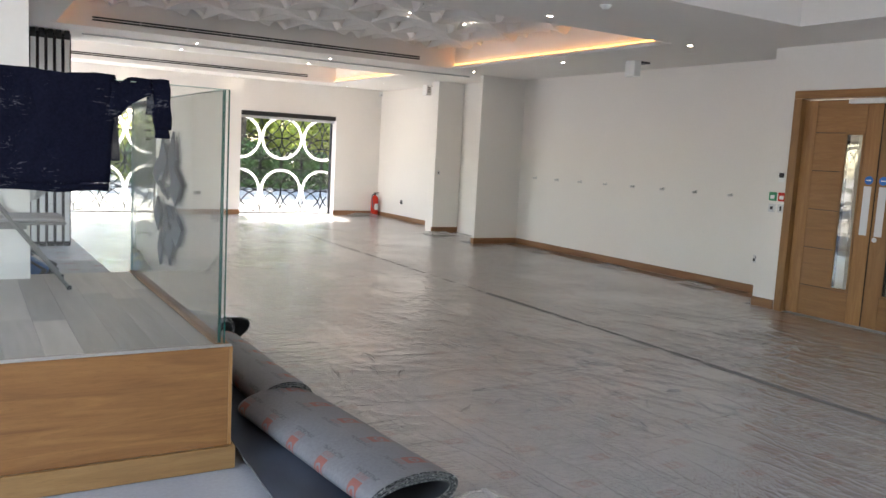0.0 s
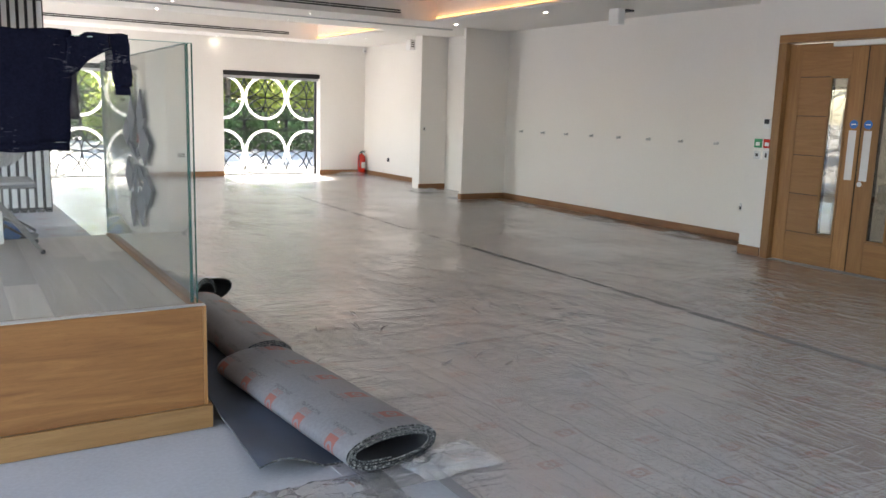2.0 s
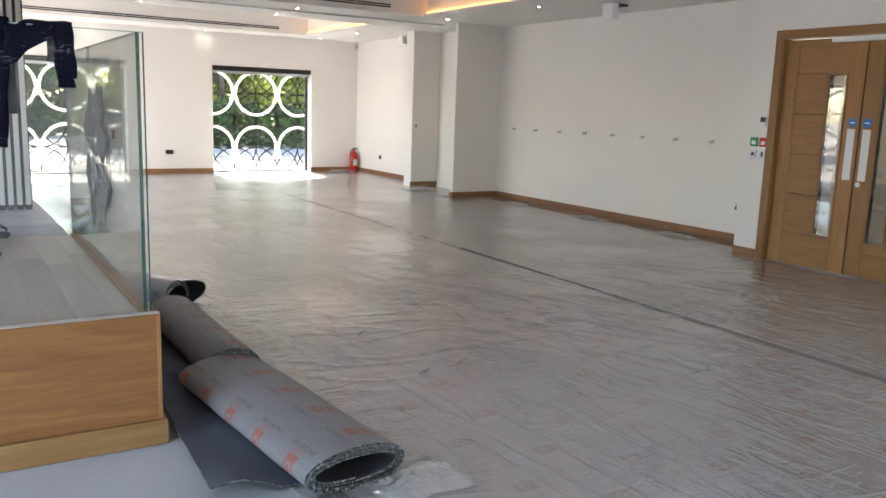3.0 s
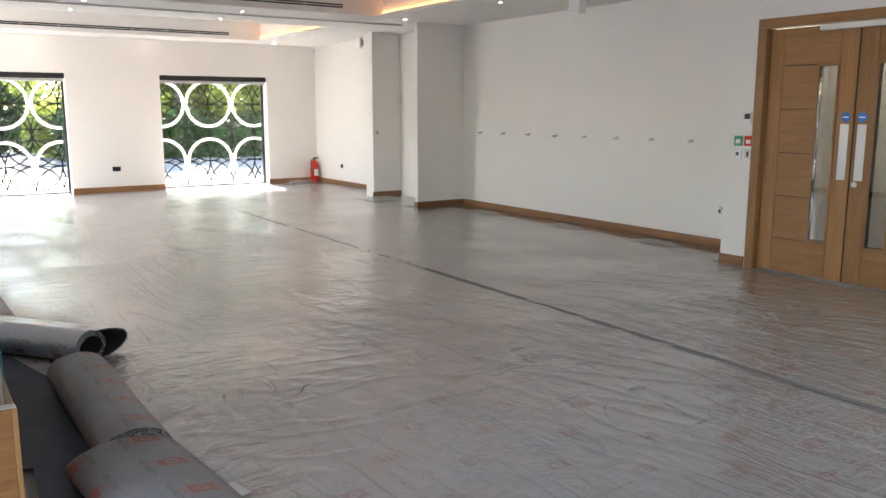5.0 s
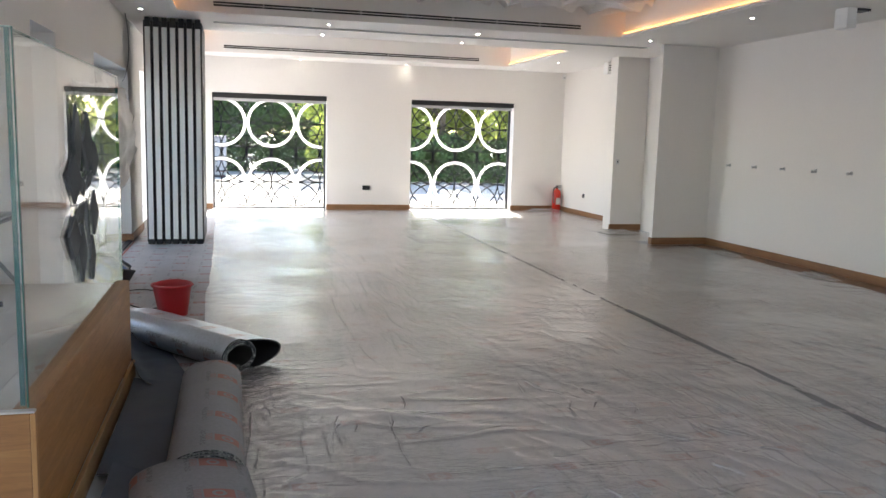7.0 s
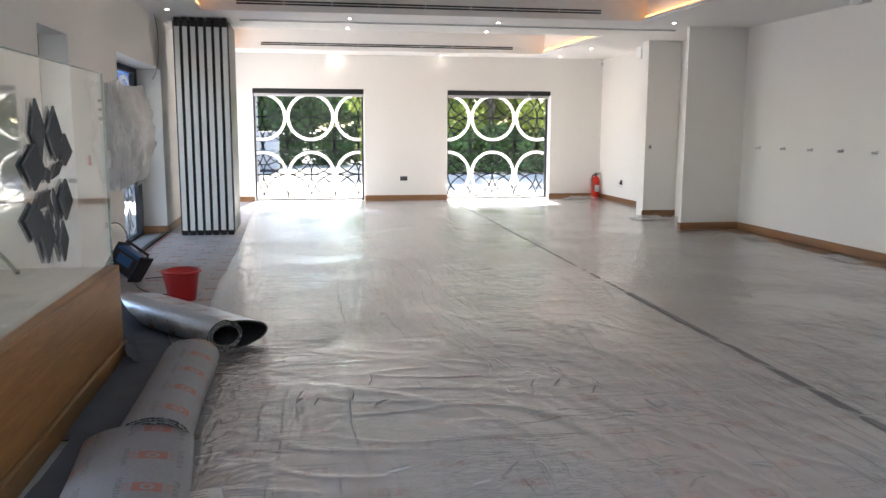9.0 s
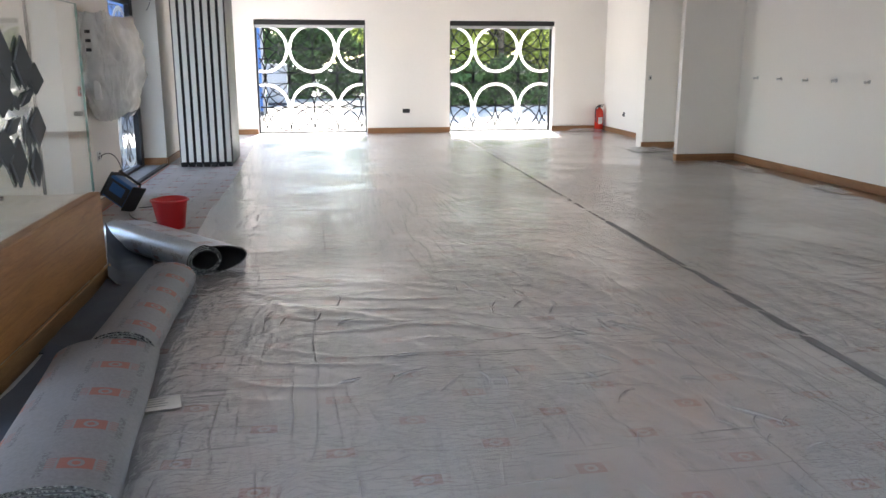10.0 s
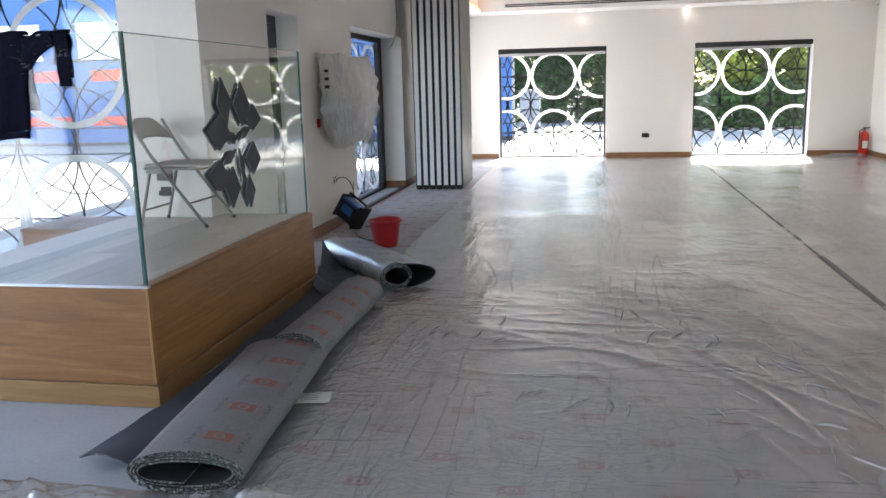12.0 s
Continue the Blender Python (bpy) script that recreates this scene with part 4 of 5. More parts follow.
# ---- floor coverings ----
def film_piece(parent, x0, x1, y0, y1, lift, free_left, step):
    """A width of clear protective film with creases and ridges."""
    nx, ny = int((x1 - x0) / step), int((y1 - y0) / step)
    verts, faces = [], []
    N = noise.noise
    for j in range(ny + 1):
        y = y0 + (y1 - y0) * j / ny
        left = x0
        if free_left:
            left += 0.10 * (1 - min(1, max(0, (y - 1) / 3))) * (1 if y > 1 else 0.4) - 0.02 * max(0, y - 6) + 0.025 * N(Vector((0, y * 2.2, 3)))
        right = x1
        if not free_left:
            right += 0.05 * N(Vector((3, y * 1.3, 9))) + 0.02 * N(Vector((5, y * 6, 9)))
        for i in range(nx + 1):
            x = left + (right - left) * i / nx
            m1 = max(0.0, N(Vector((x * 0.55, y * 0.45, 11))) + 0.25)
            m2 = max(0.0, N(Vector((x * 0.7 + 9, y * 0.5, 4))) + 0.18)
            r1 = max(0.0, 1 - abs(N(Vector((x * 5.2 + y * 2.0, y * 1.1 - x * 0.5, 2)))) * 6.5)
            r2 = max(0.0, 1 - abs(N(Vector((x * 1.5 - y * 0.9, y * 5.0 + x * 1.3, 8)))) * 6.5)
            r3 = max(0.0, 1 - abs(N(Vector((x * 2.6 + 3, y * 0.42, 5)))) * 9) * max(0.0, N(Vector((x * 0.4, y * 0.3, 17))) + 0.3)
            calm = 1.0 if y < 3 else max(0.35, 1.0 - 0.2 * (y - 3))
            near = max(0.0, 1 - abs(x - 0.72) * 4) * (1 if -0.8 < y < 2.0 else 0)
            r4 = near * abs(N(Vector((x * 3 + y * 4, y * 16 - x * 12, 6))))
            z = 0.0065 + lift + calm * (0.013 * m1 * r1 + 0.009 * m2 * r2) + 0.006 * r3 + 0.022 * r4 + 0.0025 * abs(N(Vector((x * 2, y * 2, 1))))
            verts.append((x * K, y * K, z * K))
    w = nx + 1
    for j in range(ny):
        for i in range(nx):
            a = j * w + i
            faces.append((a, a + 1, a + w + 1, a + w))
    me = bpy.data.meshes.new("film_width")
    me.from_pydata(verts, [], faces)
    me.materials.append(M_FILM)
    me.polygons.foreach_set("use_smooth", [True] * len(faces))
    ob = new("film_width", me)
    ob.parent = parent


t = thing("protective_film", (0, 0, 0), "clear creased plastic film laid over the underlay", "plastic sheet")
film_piece(t, 0.30, 3.59, -0.88, 0.54, 0.0, True, 0.013)
film_piece(t, 0.61, 3.59, -3.4, -0.878, 0.0003, False, 0.035)
film_piece(t, 3.587, 5.86, -3.4, -0.878, 0.0003, False, 0.035)
film_piece(t, 0.30, 3.59, 0.537, 4.02, 0.0003, True, 0.015)
film_piece(t, 0.30, 3.59, 4.017, 11.82, 0.0, True, 0.03)
film_piece(t, 3.587, 5.86, -0.88, 2.16, 0.0, False, 0.016)
film_piece(t, 3.587, 6.25, 2.157, 7.0, 0.0003, False, 0.022)
film_piece(t, 3.587, 5.66, 6.997, 11.82, 0.0, False, 0.03)
film_piece(t, 5.60, 6.36, 7.42, 11.82, 0.0003, False, 0.04)


M_CREASE = clear_film("whitened_film_crease", 0.28, (0.98, 0.98, 0.98), 0.28, 0.6, 4.5, 0.40)


def film_creases(parent):
    """Sharp curved folds where the film has been kicked up, in loose clusters."""
    rnd = random.Random(21)
    bm = bmesh.new()
    clusters = [(2.04, 0.07, 75), (2.2, -0.30, 70), (2.71, -0.29, 85), (3.75, 0.23, 60), (2.1, 1.35, 110),
                (2.35, 1.05, 60), (2.78, 0.95, 115), (2.72, 0.55, 120), (1.5, 0.3, 40), (1.2, 1.1, 80), (4.3, 0.6, 20)]
    for cx, cy, heading in clusters:
        for k in range(rnd.randint(5, 8)):
            x, y = cx + rnd.gauss(0, 0.16), cy + rnd.gauss(0, 0.16)
            a = math.radians(heading + rnd.gauss(0, 16))
            bend = rnd.uniform(-1.1, 1.1)
            length, width = rnd.uniform(0.08, 0.24), rnd.uniform(0.0022, 0.0042)
            rows = []
            for i in range(9):
                f = i / 8
                w = width * math.sin(math.pi * (0.04 + 0.92 * f))
                nx, ny = -math.sin(a), math.cos(a)
                rows.append([bm.verts.new((x + nx * w, y + ny * w, 0.0085)), bm.verts.new((x, y, 0.0115 + 1.6 * w)),
                             bm.verts.new((x - nx * w, y - ny * w, 0.0085))])
                x, y, a = x + math.cos(a) * length / 8, y + math.sin(a) * length / 8, a + bend / 8
            for p, q in zip(rows, rows[1:]):
                for i in (0, 1):
                    bm.faces.new((p[i], p[i + 1], q[i + 1], q[i]))
    ob = part("crease", bm, M_CREASE, parent, "whitened sharp folds in the film", smooth=True)
    return tagged(ob, "whitened sharp folds in the film", kind="stuff")


film_creases(t)


def strip(name, x0, x1, y0, y1, label, z=0.012, slant=0.0, mat=M_TAPE):
    bm = bmesh.new()
    n = 40
    rows = []
    for j in range(n + 1):
        y = y0 + (y1 - y0) * j / n
        o = slant * y + 0.006 * noise.noise(Vector((0, y * 0.9, 5)))
        rows.append([bm.verts.new((x + o, y, z + 0.001 * noise.noise(Vector((x, y * 3, 1))))) for x in (x0, x1)])
    for a, b in zip(rows, rows[1:]):
        bm.faces.new((a[0], a[1], b[1], b[0]))
    geo = bmesh.ops.extrude_face_region(bm, geom=bm.faces[:])
    bmesh.ops.translate(bm, verts=[v for v in geo["geom"] if isinstance(v, bmesh.types.BMVert)], vec=(0, 0, -0.002))
    bmesh.ops.recalc_face_normals(bm, faces=bm.faces)
    return tagged(part(name, bm, mat, None, label), "", "tape")


# paler copy of the grey tape: the film's veil is put into its colour
M_PALE_TAPE = plain("pale_tape_under_film", (0.30, 0.295, 0.295), 0.5, relief=0.05)
strip("floor_tape", 3.434, 3.476, -3.2, 3.3, "grey tape sealing a long joint of the film", slant=0.012)
strip("floor_tape", 3.440, 3.467, 3.3, 11.7, "grey tape lying under the clear film", z=0.0085, slant=0.012, mat=M_PALE_TAPE)
M_MARKTAPE = plain("faded_red_tape", (0.42, 0.10, 0.07), 0.6, vary=0.3, relief=0.1)
strip("marking_tape", -0.622, -0.606, 3.85, 5.25, "faded red marking tape along the foot of the wall", 0.0075, mat=M_MARKTAPE)
strip("marking_tape", -0.622, -0.606, 5.35, 7.55, "faded red marking tape along the window's threshold", 0.0075, mat=M_MARKTAPE)
structure("threshold", boxed(-0.70, -0.645, 5.335, 7.615, 0.002, 0.022, 0.003), M_FRAME, "dark metal threshold at the foot of the tall window", "threshold")
strip("floor_tape", 0.585, 0.635, -2.6, -0.80, "short grey tape at the edge of the film")

t = thing("paper_sheet", (0.645, 0.135, 0.016), "small white paper lying on the plastic film", "paper", rz=12)
bm = bmesh.new()
n = 8
rows = [[bm.verts.new((-0.075 + 0.15 * i / n, -0.06 + 0.12 * j / n, 0.004 + 0.004 * noise.noise(Vector((i * 0.4, j * 0.4, 2))))) for i in range(n + 1)] for j in range(n + 1)]
for j in range(n):
    for i in range(n):
        bm.faces.new((rows[j][i], rows[j][i + 1], rows[j + 1][i + 1], rows[j + 1][i]))
part("sheet", bm, M_PAPER, t)
for k in range(4):
    part("print_line", boxed(-0.05, 0.03 - 0.01 * (k % 2), 0.03 - k * 0.022, 0.034 - k * 0.022, 0.0085, 0.009), M_TAPE, t, "faint line of small print")


def crumpled_film(at, w, l, amp, label, seed):
    bm = bmesh.new()
    nx, ny = 46, 26
    rows = []
    for j in range(ny + 1):
        row = []
        for i in range(nx + 1):
            x, y = w * (i / nx - 0.5), l * (j / ny - 0.5)
            edge = min(1, 6 * min(i, nx - i) / nx) * min(1, 5 * min(j, ny - j) / ny)
            z = 0.004 + amp * edge * (0.3 + abs(noise.noise(Vector((x * 9, y * 13, seed)))) + 0.6 * abs(noise.noise(Vector((x * 26, y * 22, seed)))))
            row.append(bm.verts.new((x + 0.03 * noise.noise(Vector((y * 7, seed, 0))), y + 0.04 * noise.noise(Vector((x * 5, seed, 2))), z)))
        rows.append(row)
    for j in range(ny):
        for i in range(nx):
            bm.faces.new((rows[j][i], rows[j][i + 1], rows[j + 1][i + 1], rows[j + 1][i])).smooth = True
    t = thing("crumpled_film", at, label, "plastic sheet")
    part("sheet", bm, M_FILM, t)


crumpled_film((0.02, -0.86, 0.002), 0.85, 0.34, 0.05, "crumpled clear film bunched on the floor by the rolls", 3.0)
crumpled_film((0.70, -0.78, 0.016), 0.36, 0.22, 0.05, "crumpled clear film tucked under the roll", 8.0)
crumpled_film((6.05, 11.62, 0.016), 0.70, 0.26, 0.05, "crumpled clear film on the floor by the extinguisher", 12.0)
crumpled_film((5.88, 8.30, 0.016), 0.5, 0.5, 0.03, "crumpled clear film at the foot of the pier", 15.0)
for k, y in enumerate((3.1, 4.5, 6.1)):
    crumpled_film((6.22, y, 0.016), 0.16, 0.5, 0.03, "loose film edge ruffled along the skirting", 20.0 + k)


# ---- folding partition ----
def partition():
    t = thing("folding_partition", (-0.14, 7.36, 0), "stacked folding partition panels with white edges and black seals", "partition")
    n, x0, w = 7, -0.31, 0.0891
    for k in range(n):
        a = x0 + k * w
        pan = part("panel", boxed(a + 0.012, a + w - 0.012, 0.004, 0.9, 0.05, 2.50, 0.004), M_FRAME, t, "dark framed partition panel")
        part("edge_profile", boxed(a + 0.017, a + w - 0.017, -0.010, 0.0035, 0.06, 2.46, 0.003), M_WHITE, pan, "white edge profile")
        part("seal", boxed(a, a + 0.010, 0.0, 0.88, 0.03, 2.50, 0.002), M_BLACK, pan, "black rubber seal")
        part("seal", boxed(a + w - 0.010, a + w - 0.001, 0.012, 0.88, 0.03, 2.50, 0.002), M_BLACK, pan, "black rubber seal")
        part("foot", boxed(a + 0.010, a + w - 0.010, -0.016, 0.05, 0.004, 0.062, 0.004), M_BLACK, pan, "black foot block")
        part("hanger", boxed(a + 0.016, a + w - 0.016, -0.014, 0.05, 2.43, 2.535, 0.004), M_BLACK, pan, "black hanger block")


partition()
t = thing("partition_track", (2.9, 7.46, 2.54), "dark metal ceiling track for the folding partition", "ceiling track", "", "structure")
part("channel", boxed(-2.6, 2.85, -0.035, 0.035, -0.012, -0.001, 0.002), M_PANEL, t)
part("slot", boxed(-2.6, 2.85, -0.012, 0.012, -0.0145, -0.0125), M_BLACK, t)


# ---- ceiling fixtures ----
def downlight():
    t = thing("downlight", (0, 0, 0), "small round white recessed downlight, lit", "downlight", "ceiling downlights")
    bm = bmesh.new()
    flat_ring(bm, 0, 0, 0.024, 0.010, (-1, 1, -1, 1), lambda u, v, s: (u, v, -0.004 * s - 0.0005), 24)
    part("rim", bm, M_WHITE, t, "white rim")
    bm = bmesh.new()
    cyl(bm, (0, 0, -0.0035), (0, 0, -0.0008), 0.019, seg=20)
    part("lens", bm, M_SPOT, t, "glowing lens")
    return t


DOWNLIGHTS = [(1.57, 7.13), (1.59, 8.08), (3.35, 7.17), (3.40, 8.09), (1.585, 11.66), (3.4, 11.68), (5.52, 9.95), (5.5, 11.5),
              (5.42, 4.77), (5.42, 6.80), (5.26, 2.60), (3.29, 2.32), (-0.41, 6.78), (-0.35, 4.4)]
first_light = downlight()
first_light.matrix_world = pose(DOWNLIGHTS[0][0] * K, DOWNLIGHTS[0][1] * K, 2.54 * K)
for x, y in DOWNLIGHTS[1:]:
    copy_thing(first_light, pose(x * K, y * K, 2.54 * K))
for x, y in ((1.05, 4.55), (2.1, 4.55), (3.15, 4.55), (3.95, 4.75)):
    copy_thing(first_light, pose(x * K, y * K, 2.812 * K))


def slot_diffuser(x0, x1, y, z):
    t = thing("air_slot", ((x0 + x1) / 2, y, z), "long black linear air slot with two grooves", "air vent", "linear air slots")
    h = (x1 - x0) / 2
    part("frame", boxed(-h, h, -0.006, -0.001, -0.030, 0.030, 0.002), M_CEILING, t, "white frame")
    for dz in (-0.014, 0.014):
        part("groove", boxed(-h + 0.01, h - 0.01, -0.009, -0.0062, dz - 0.009, dz + 0.009), M_DARK, t, "black groove")
    k = int(h * 2 / 0.5)
    for i in range(1, k):
        part("bridge", boxed(-h + i * 2 * h / k - 0.008, -h + i * 2 * h / k + 0.008, -0.011, -0.0062, -0.022, 0.022), M_PANEL, t)


slot_diffuser(0.31, 4.48, 6.72, 2.630)
slot_diffuser(0.35, 4.55, 11.1, 2.628)


def smoke_detector(x, y):
    t = thing("smoke_detector", (x, y, 2.54), "small round white smoke detector on the ceiling", "smoke detector")
    bm = bmesh.new()
    cyl(bm, (0, 0, -0.018), (0, 0, -0.001), 0.040, 0.046, 24)
    part("base", bm, M_WHITE, t, smooth=False)
    bm = bmesh.new()
    cyl(bm, (0, 0, -0.034), (0, 0, -0.0185), 0.024, 0.034, 24)
    part("head", bm, M_WHITE, t)


smoke_detector(3.28, 1.62)


def ceiling_box(at, label, marks):
    t = thing("ceiling_box", at, label, "junction box")
    part("body", boxed(-0.05, 0.05, -0.08, 0.08, -0.18, -0.001, 0.006), M_WHITE, t)
    part("plate", boxed(0.062, 0.20, -0.07, 0.07, -0.022, -0.001, 0.003), M_FRAME, t, "dark bracket plate")
    for k in range(marks):
        part("mark", boxed(-0.03, 0.03, -0.0825, -0.0805, -0.06 - 0.035 * k, -0.045 - 0.035 * k), M_BLACK, t, "dark mark")


ceiling_box((5.80, 3.95, 2.54), "white box hung from the ceiling beside a dark plate", 0)
ceiling_box((6.20, 9.55, 2.54), "white ceiling box with dark marks", 3)
t = thing("motion_sensor", (6.39, 11.80, 2.47), "small white corner motion sensor", "sensor")
part("body", boxed(-0.03, 0.03, -0.03, 0.025, -0.05, 0.05, 0.012), M_WHITE, t)
part("lens", boxed(-0.02, 0.02, -0.036, -0.031, -0.035, 0.0, 0.002), M_PANEL, t)


# ---- wall fixtures ----
def wall_fixture(name, at, rz, label, category, w, h, mat, marks=(), group=""):
    """A small plate on a wall; its front faces local -y. marks: (name, x, z, w, h, material)."""
    t = thing(name, at, label, category, group, "", rz)
    part("plate", boxed(-w / 2, w / 2, -0.012, -0.001, -h / 2, h / 2, 0.003), mat, t)
    for nm, x, z, mw, mh, mm in marks:
        part(nm, boxed(x - mw / 2, x + mw / 2, -0.016, -0.0122, z - mh / 2, z + mh / 2, 0.001), mm, t)
    return t


SOCK = [("hole", -0.035, -0.01, 0.026, 0.03, M_BLACK), ("hole", 0.035, -0.01, 0.026, 0.03, M_BLACK), ("switch", -0.01, 0.02, 0.012, 0.018, M_BLACK), ("switch", 0.012, 0.02, 0.012, 0.018, M_BLACK)]
STEELSOCK = "brushed steel double socket with black inserts"
wall_fixture("socket", (2.755, 11.83, 0.39), 0, STEELSOCK + " on the far wall", "socket", 0.13, 0.075, M_FRAME, SOCK)
wall_fixture("socket", (6.545, 2.56, 0.385), -90, STEELSOCK + " near the door", "socket", 0.10, 0.085, M_STEEL, SOCK)
wall_fixture("socket", (-0.65, 4.55, 0.46), 90, STEELSOCK + " with a cable plugged in", "socket", 0.10, 0.085, M_STEEL, SOCK)
wall_fixture("socket", (6.43, 10.75, 0.36), -90, "small dark single socket", "socket", 0.07, 0.075, M_FRAME, SOCK[:1])
wall_fixture("socket", (-0.93, 1.88, 0.80), 0, "dark double socket on the pier", "socket", 0.11, 0.08, M_FRAME, SOCK)
wall_fixture("socket", (-0.93, 1.88, 0.69), 0, "small dark data socket on the pier", "socket", 0.07, 0.06, M_FRAME, SOCK[:1])
wall_fixture("wall_switch", (6.00, 8.66, 1.02), 0, "steel wall switch on the pier", "switch", 0.05, 0.07, M_STEEL, [("rocker", 0, 0, 0.02, 0.03, M_BLACK)])
wall_fixture("thermostat", (5.905, 1.875, 1.30), -90, "white thermostat with a grey display", "thermostat", 0.075, 0.095, M_WHITE, [("display", 0, 0.018, 0.055, 0.045, M_FRAME)])
wall_fixture("break_glass", (5.905, 1.955, 1.108), -90, "green emergency door release", "call point", 0.085, 0.085, M_GREEN, [("glass", 0, -0.006, 0.045, 0.035, M_WHITE)])
wall_fixture("fire_call_point", (5.905, 1.852, 1.108), -90, "red fire alarm call point", "call point", 0.085, 0.085, M_EXT, [("glass", 0, -0.006, 0.045, 0.035, M_WHITE)])
wall_fixture("key_switch", (5.905, 1.955, 0.995), -90, "steel key switch with a black centre", "switch", 0.075, 0.08, M_STEEL, [("barrel", 0, 0, 0.03, 0.03, M_BLACK)])
wall_fixture("key_switch", (5.905, 1.852, 0.995), -90, "steel switch with a narrow black slot", "switch", 0.075, 0.08, M_STEEL, [("slot", 0, 0, 0.02, 0.045, M_BLACK)])
wall_fixture("fused_spur", (-0.65, 4.16, 1.02), 90, "small red isolator switch beside the wrapped screen", "switch", 0.07, 0.08, M_EXT, [("rocker", 0, 0, 0.02, 0.03, M_BLACK)])


def wall_hook(y):
    t = thing("wall_hook", (6.545, y, 1.06), "small chrome peg on the white wall", "hook", "row of wall pegs")
    bm = bmesh.new()
    cyl(bm, (-0.006, 0, 0), (-0.0005, 0, 0), 0.020, seg=16)
    part("rose", bm, M_STEEL, t, "", True)
    bm = bmesh.new()
    cyl(bm, (-0.045, 0, -0.004), (-0.0055, 0, -0.002), 0.009, seg=12)
    cyl(bm, (-0.055, 0, -0.0045), (-0.0445, 0, -0.004), 0.015, seg=14)
    part("peg", bm, M_STEEL, t, "", True)
    return t


hook = wall_hook(6.64)
for i in range(1, 8):
    copy_thing(hook, pose(6.545 * K, (6.64 - 0.5215 * i) * K, 1.06 * K))


# ---- fire extinguisher ----
t = thing("fire_extinguisher", (6.31, 11.70, 0.0045), "red fire extinguisher standing in the corner", "fire extinguisher")
bm = bmesh.new()
prof = [(0.0, 0.072), (0.012, 0.078), (0.33, 0.078), (0.37, 0.068), (0.395, 0.045), (0.41, 0.026), (0.425, 0.022)]
rings = [[bm.verts.new((r * math.cos(a), r * math.sin(a), z)) for a in (2 * math.pi * k / 24 for k in range(24))] for z, r in prof]
for a, b in zip(rings, rings[1:]):
    for k in range(24):
        bm.faces.new((a[k], a[(k + 1) % 24], b[(k + 1) % 24], b[k]))
bm.faces.new(rings[0][::-1])
bm.faces.new(rings[-1])
part("cylinder", bm, M_EXT, t, "red enamelled cylinder", True)
bm = bmesh.new()
cyl(bm, (0, 0, 0.4255), (0, 0, 0.46), 0.02, 0.014, 14)
part("valve", bm, M_BLACK, t, "black valve")
part("lever", boxed(-0.02, 0.09, -0.009, 0.009, 0.462, 0.476, 0.003), M_BLACK, t, "black lever")
part("lever", boxed(-0.02, 0.075, -0.009, 0.009, 0.44, 0.452, 0.003), M_BLACK, t, "black lever")
bm = bmesh.new()
tube(bm, bezier((0.02, -0.02, 0.45), (-0.14, -0.06, 0.47), (-0.09, -0.07, 0.3), (-0.075, -0.075, 0.16)), 0.010, 8)
part("hose", bm, M_BLACK, t, "black hose", True)
part("label", boxed(-0.04, 0.04, -0.0815, -0.0785, 0.13, 0.25), M_PAPER, t, "pale label")


# ---- bucket ----
t = thing("bucket", (0.10, 3.57, 0.0045), "red plastic bucket with a pouring lip standing on the underlay", "bucket")
bm = bmesh.new()
outer = [(0.0, 0.095), (0.006, 0.098), (0.205, 0.125), (0.210, 0.135), (0.225, 0.136), (0.226, 0.128), (0.200, 0.121), (0.012, 0.092)]
rings = [[bm.verts.new((r * math.cos(a) * (1 + (0.10 if z > 0.2 and 2.6 < a < 3.6 else 0)), r * math.sin(a), z)) for a in (2 * math.pi * k / 32 for k in range(32))] for z, r in outer]
for a, b in zip(rings, rings[1:]):
    for k in range(32):
        bm.faces.new((a[k], a[(k + 1) % 32], b[(k + 1) % 32], b[k]))
bm.faces.new(rings[0][::-1])
bm.faces.new(rings[-1])
part("pail", bm, M_RED, t, "red plastic pail", True)
bm = bmesh.new()
tube(bm, [(0.135 * math.cos(a), 0.135 * math.sin(a), 0.214 + 0.012 * math.sin(a)) for a in (math.pi * i / 16 for i in range(17))], 0.006, 8)
part("handle", bm, M_RED, t, "", True)


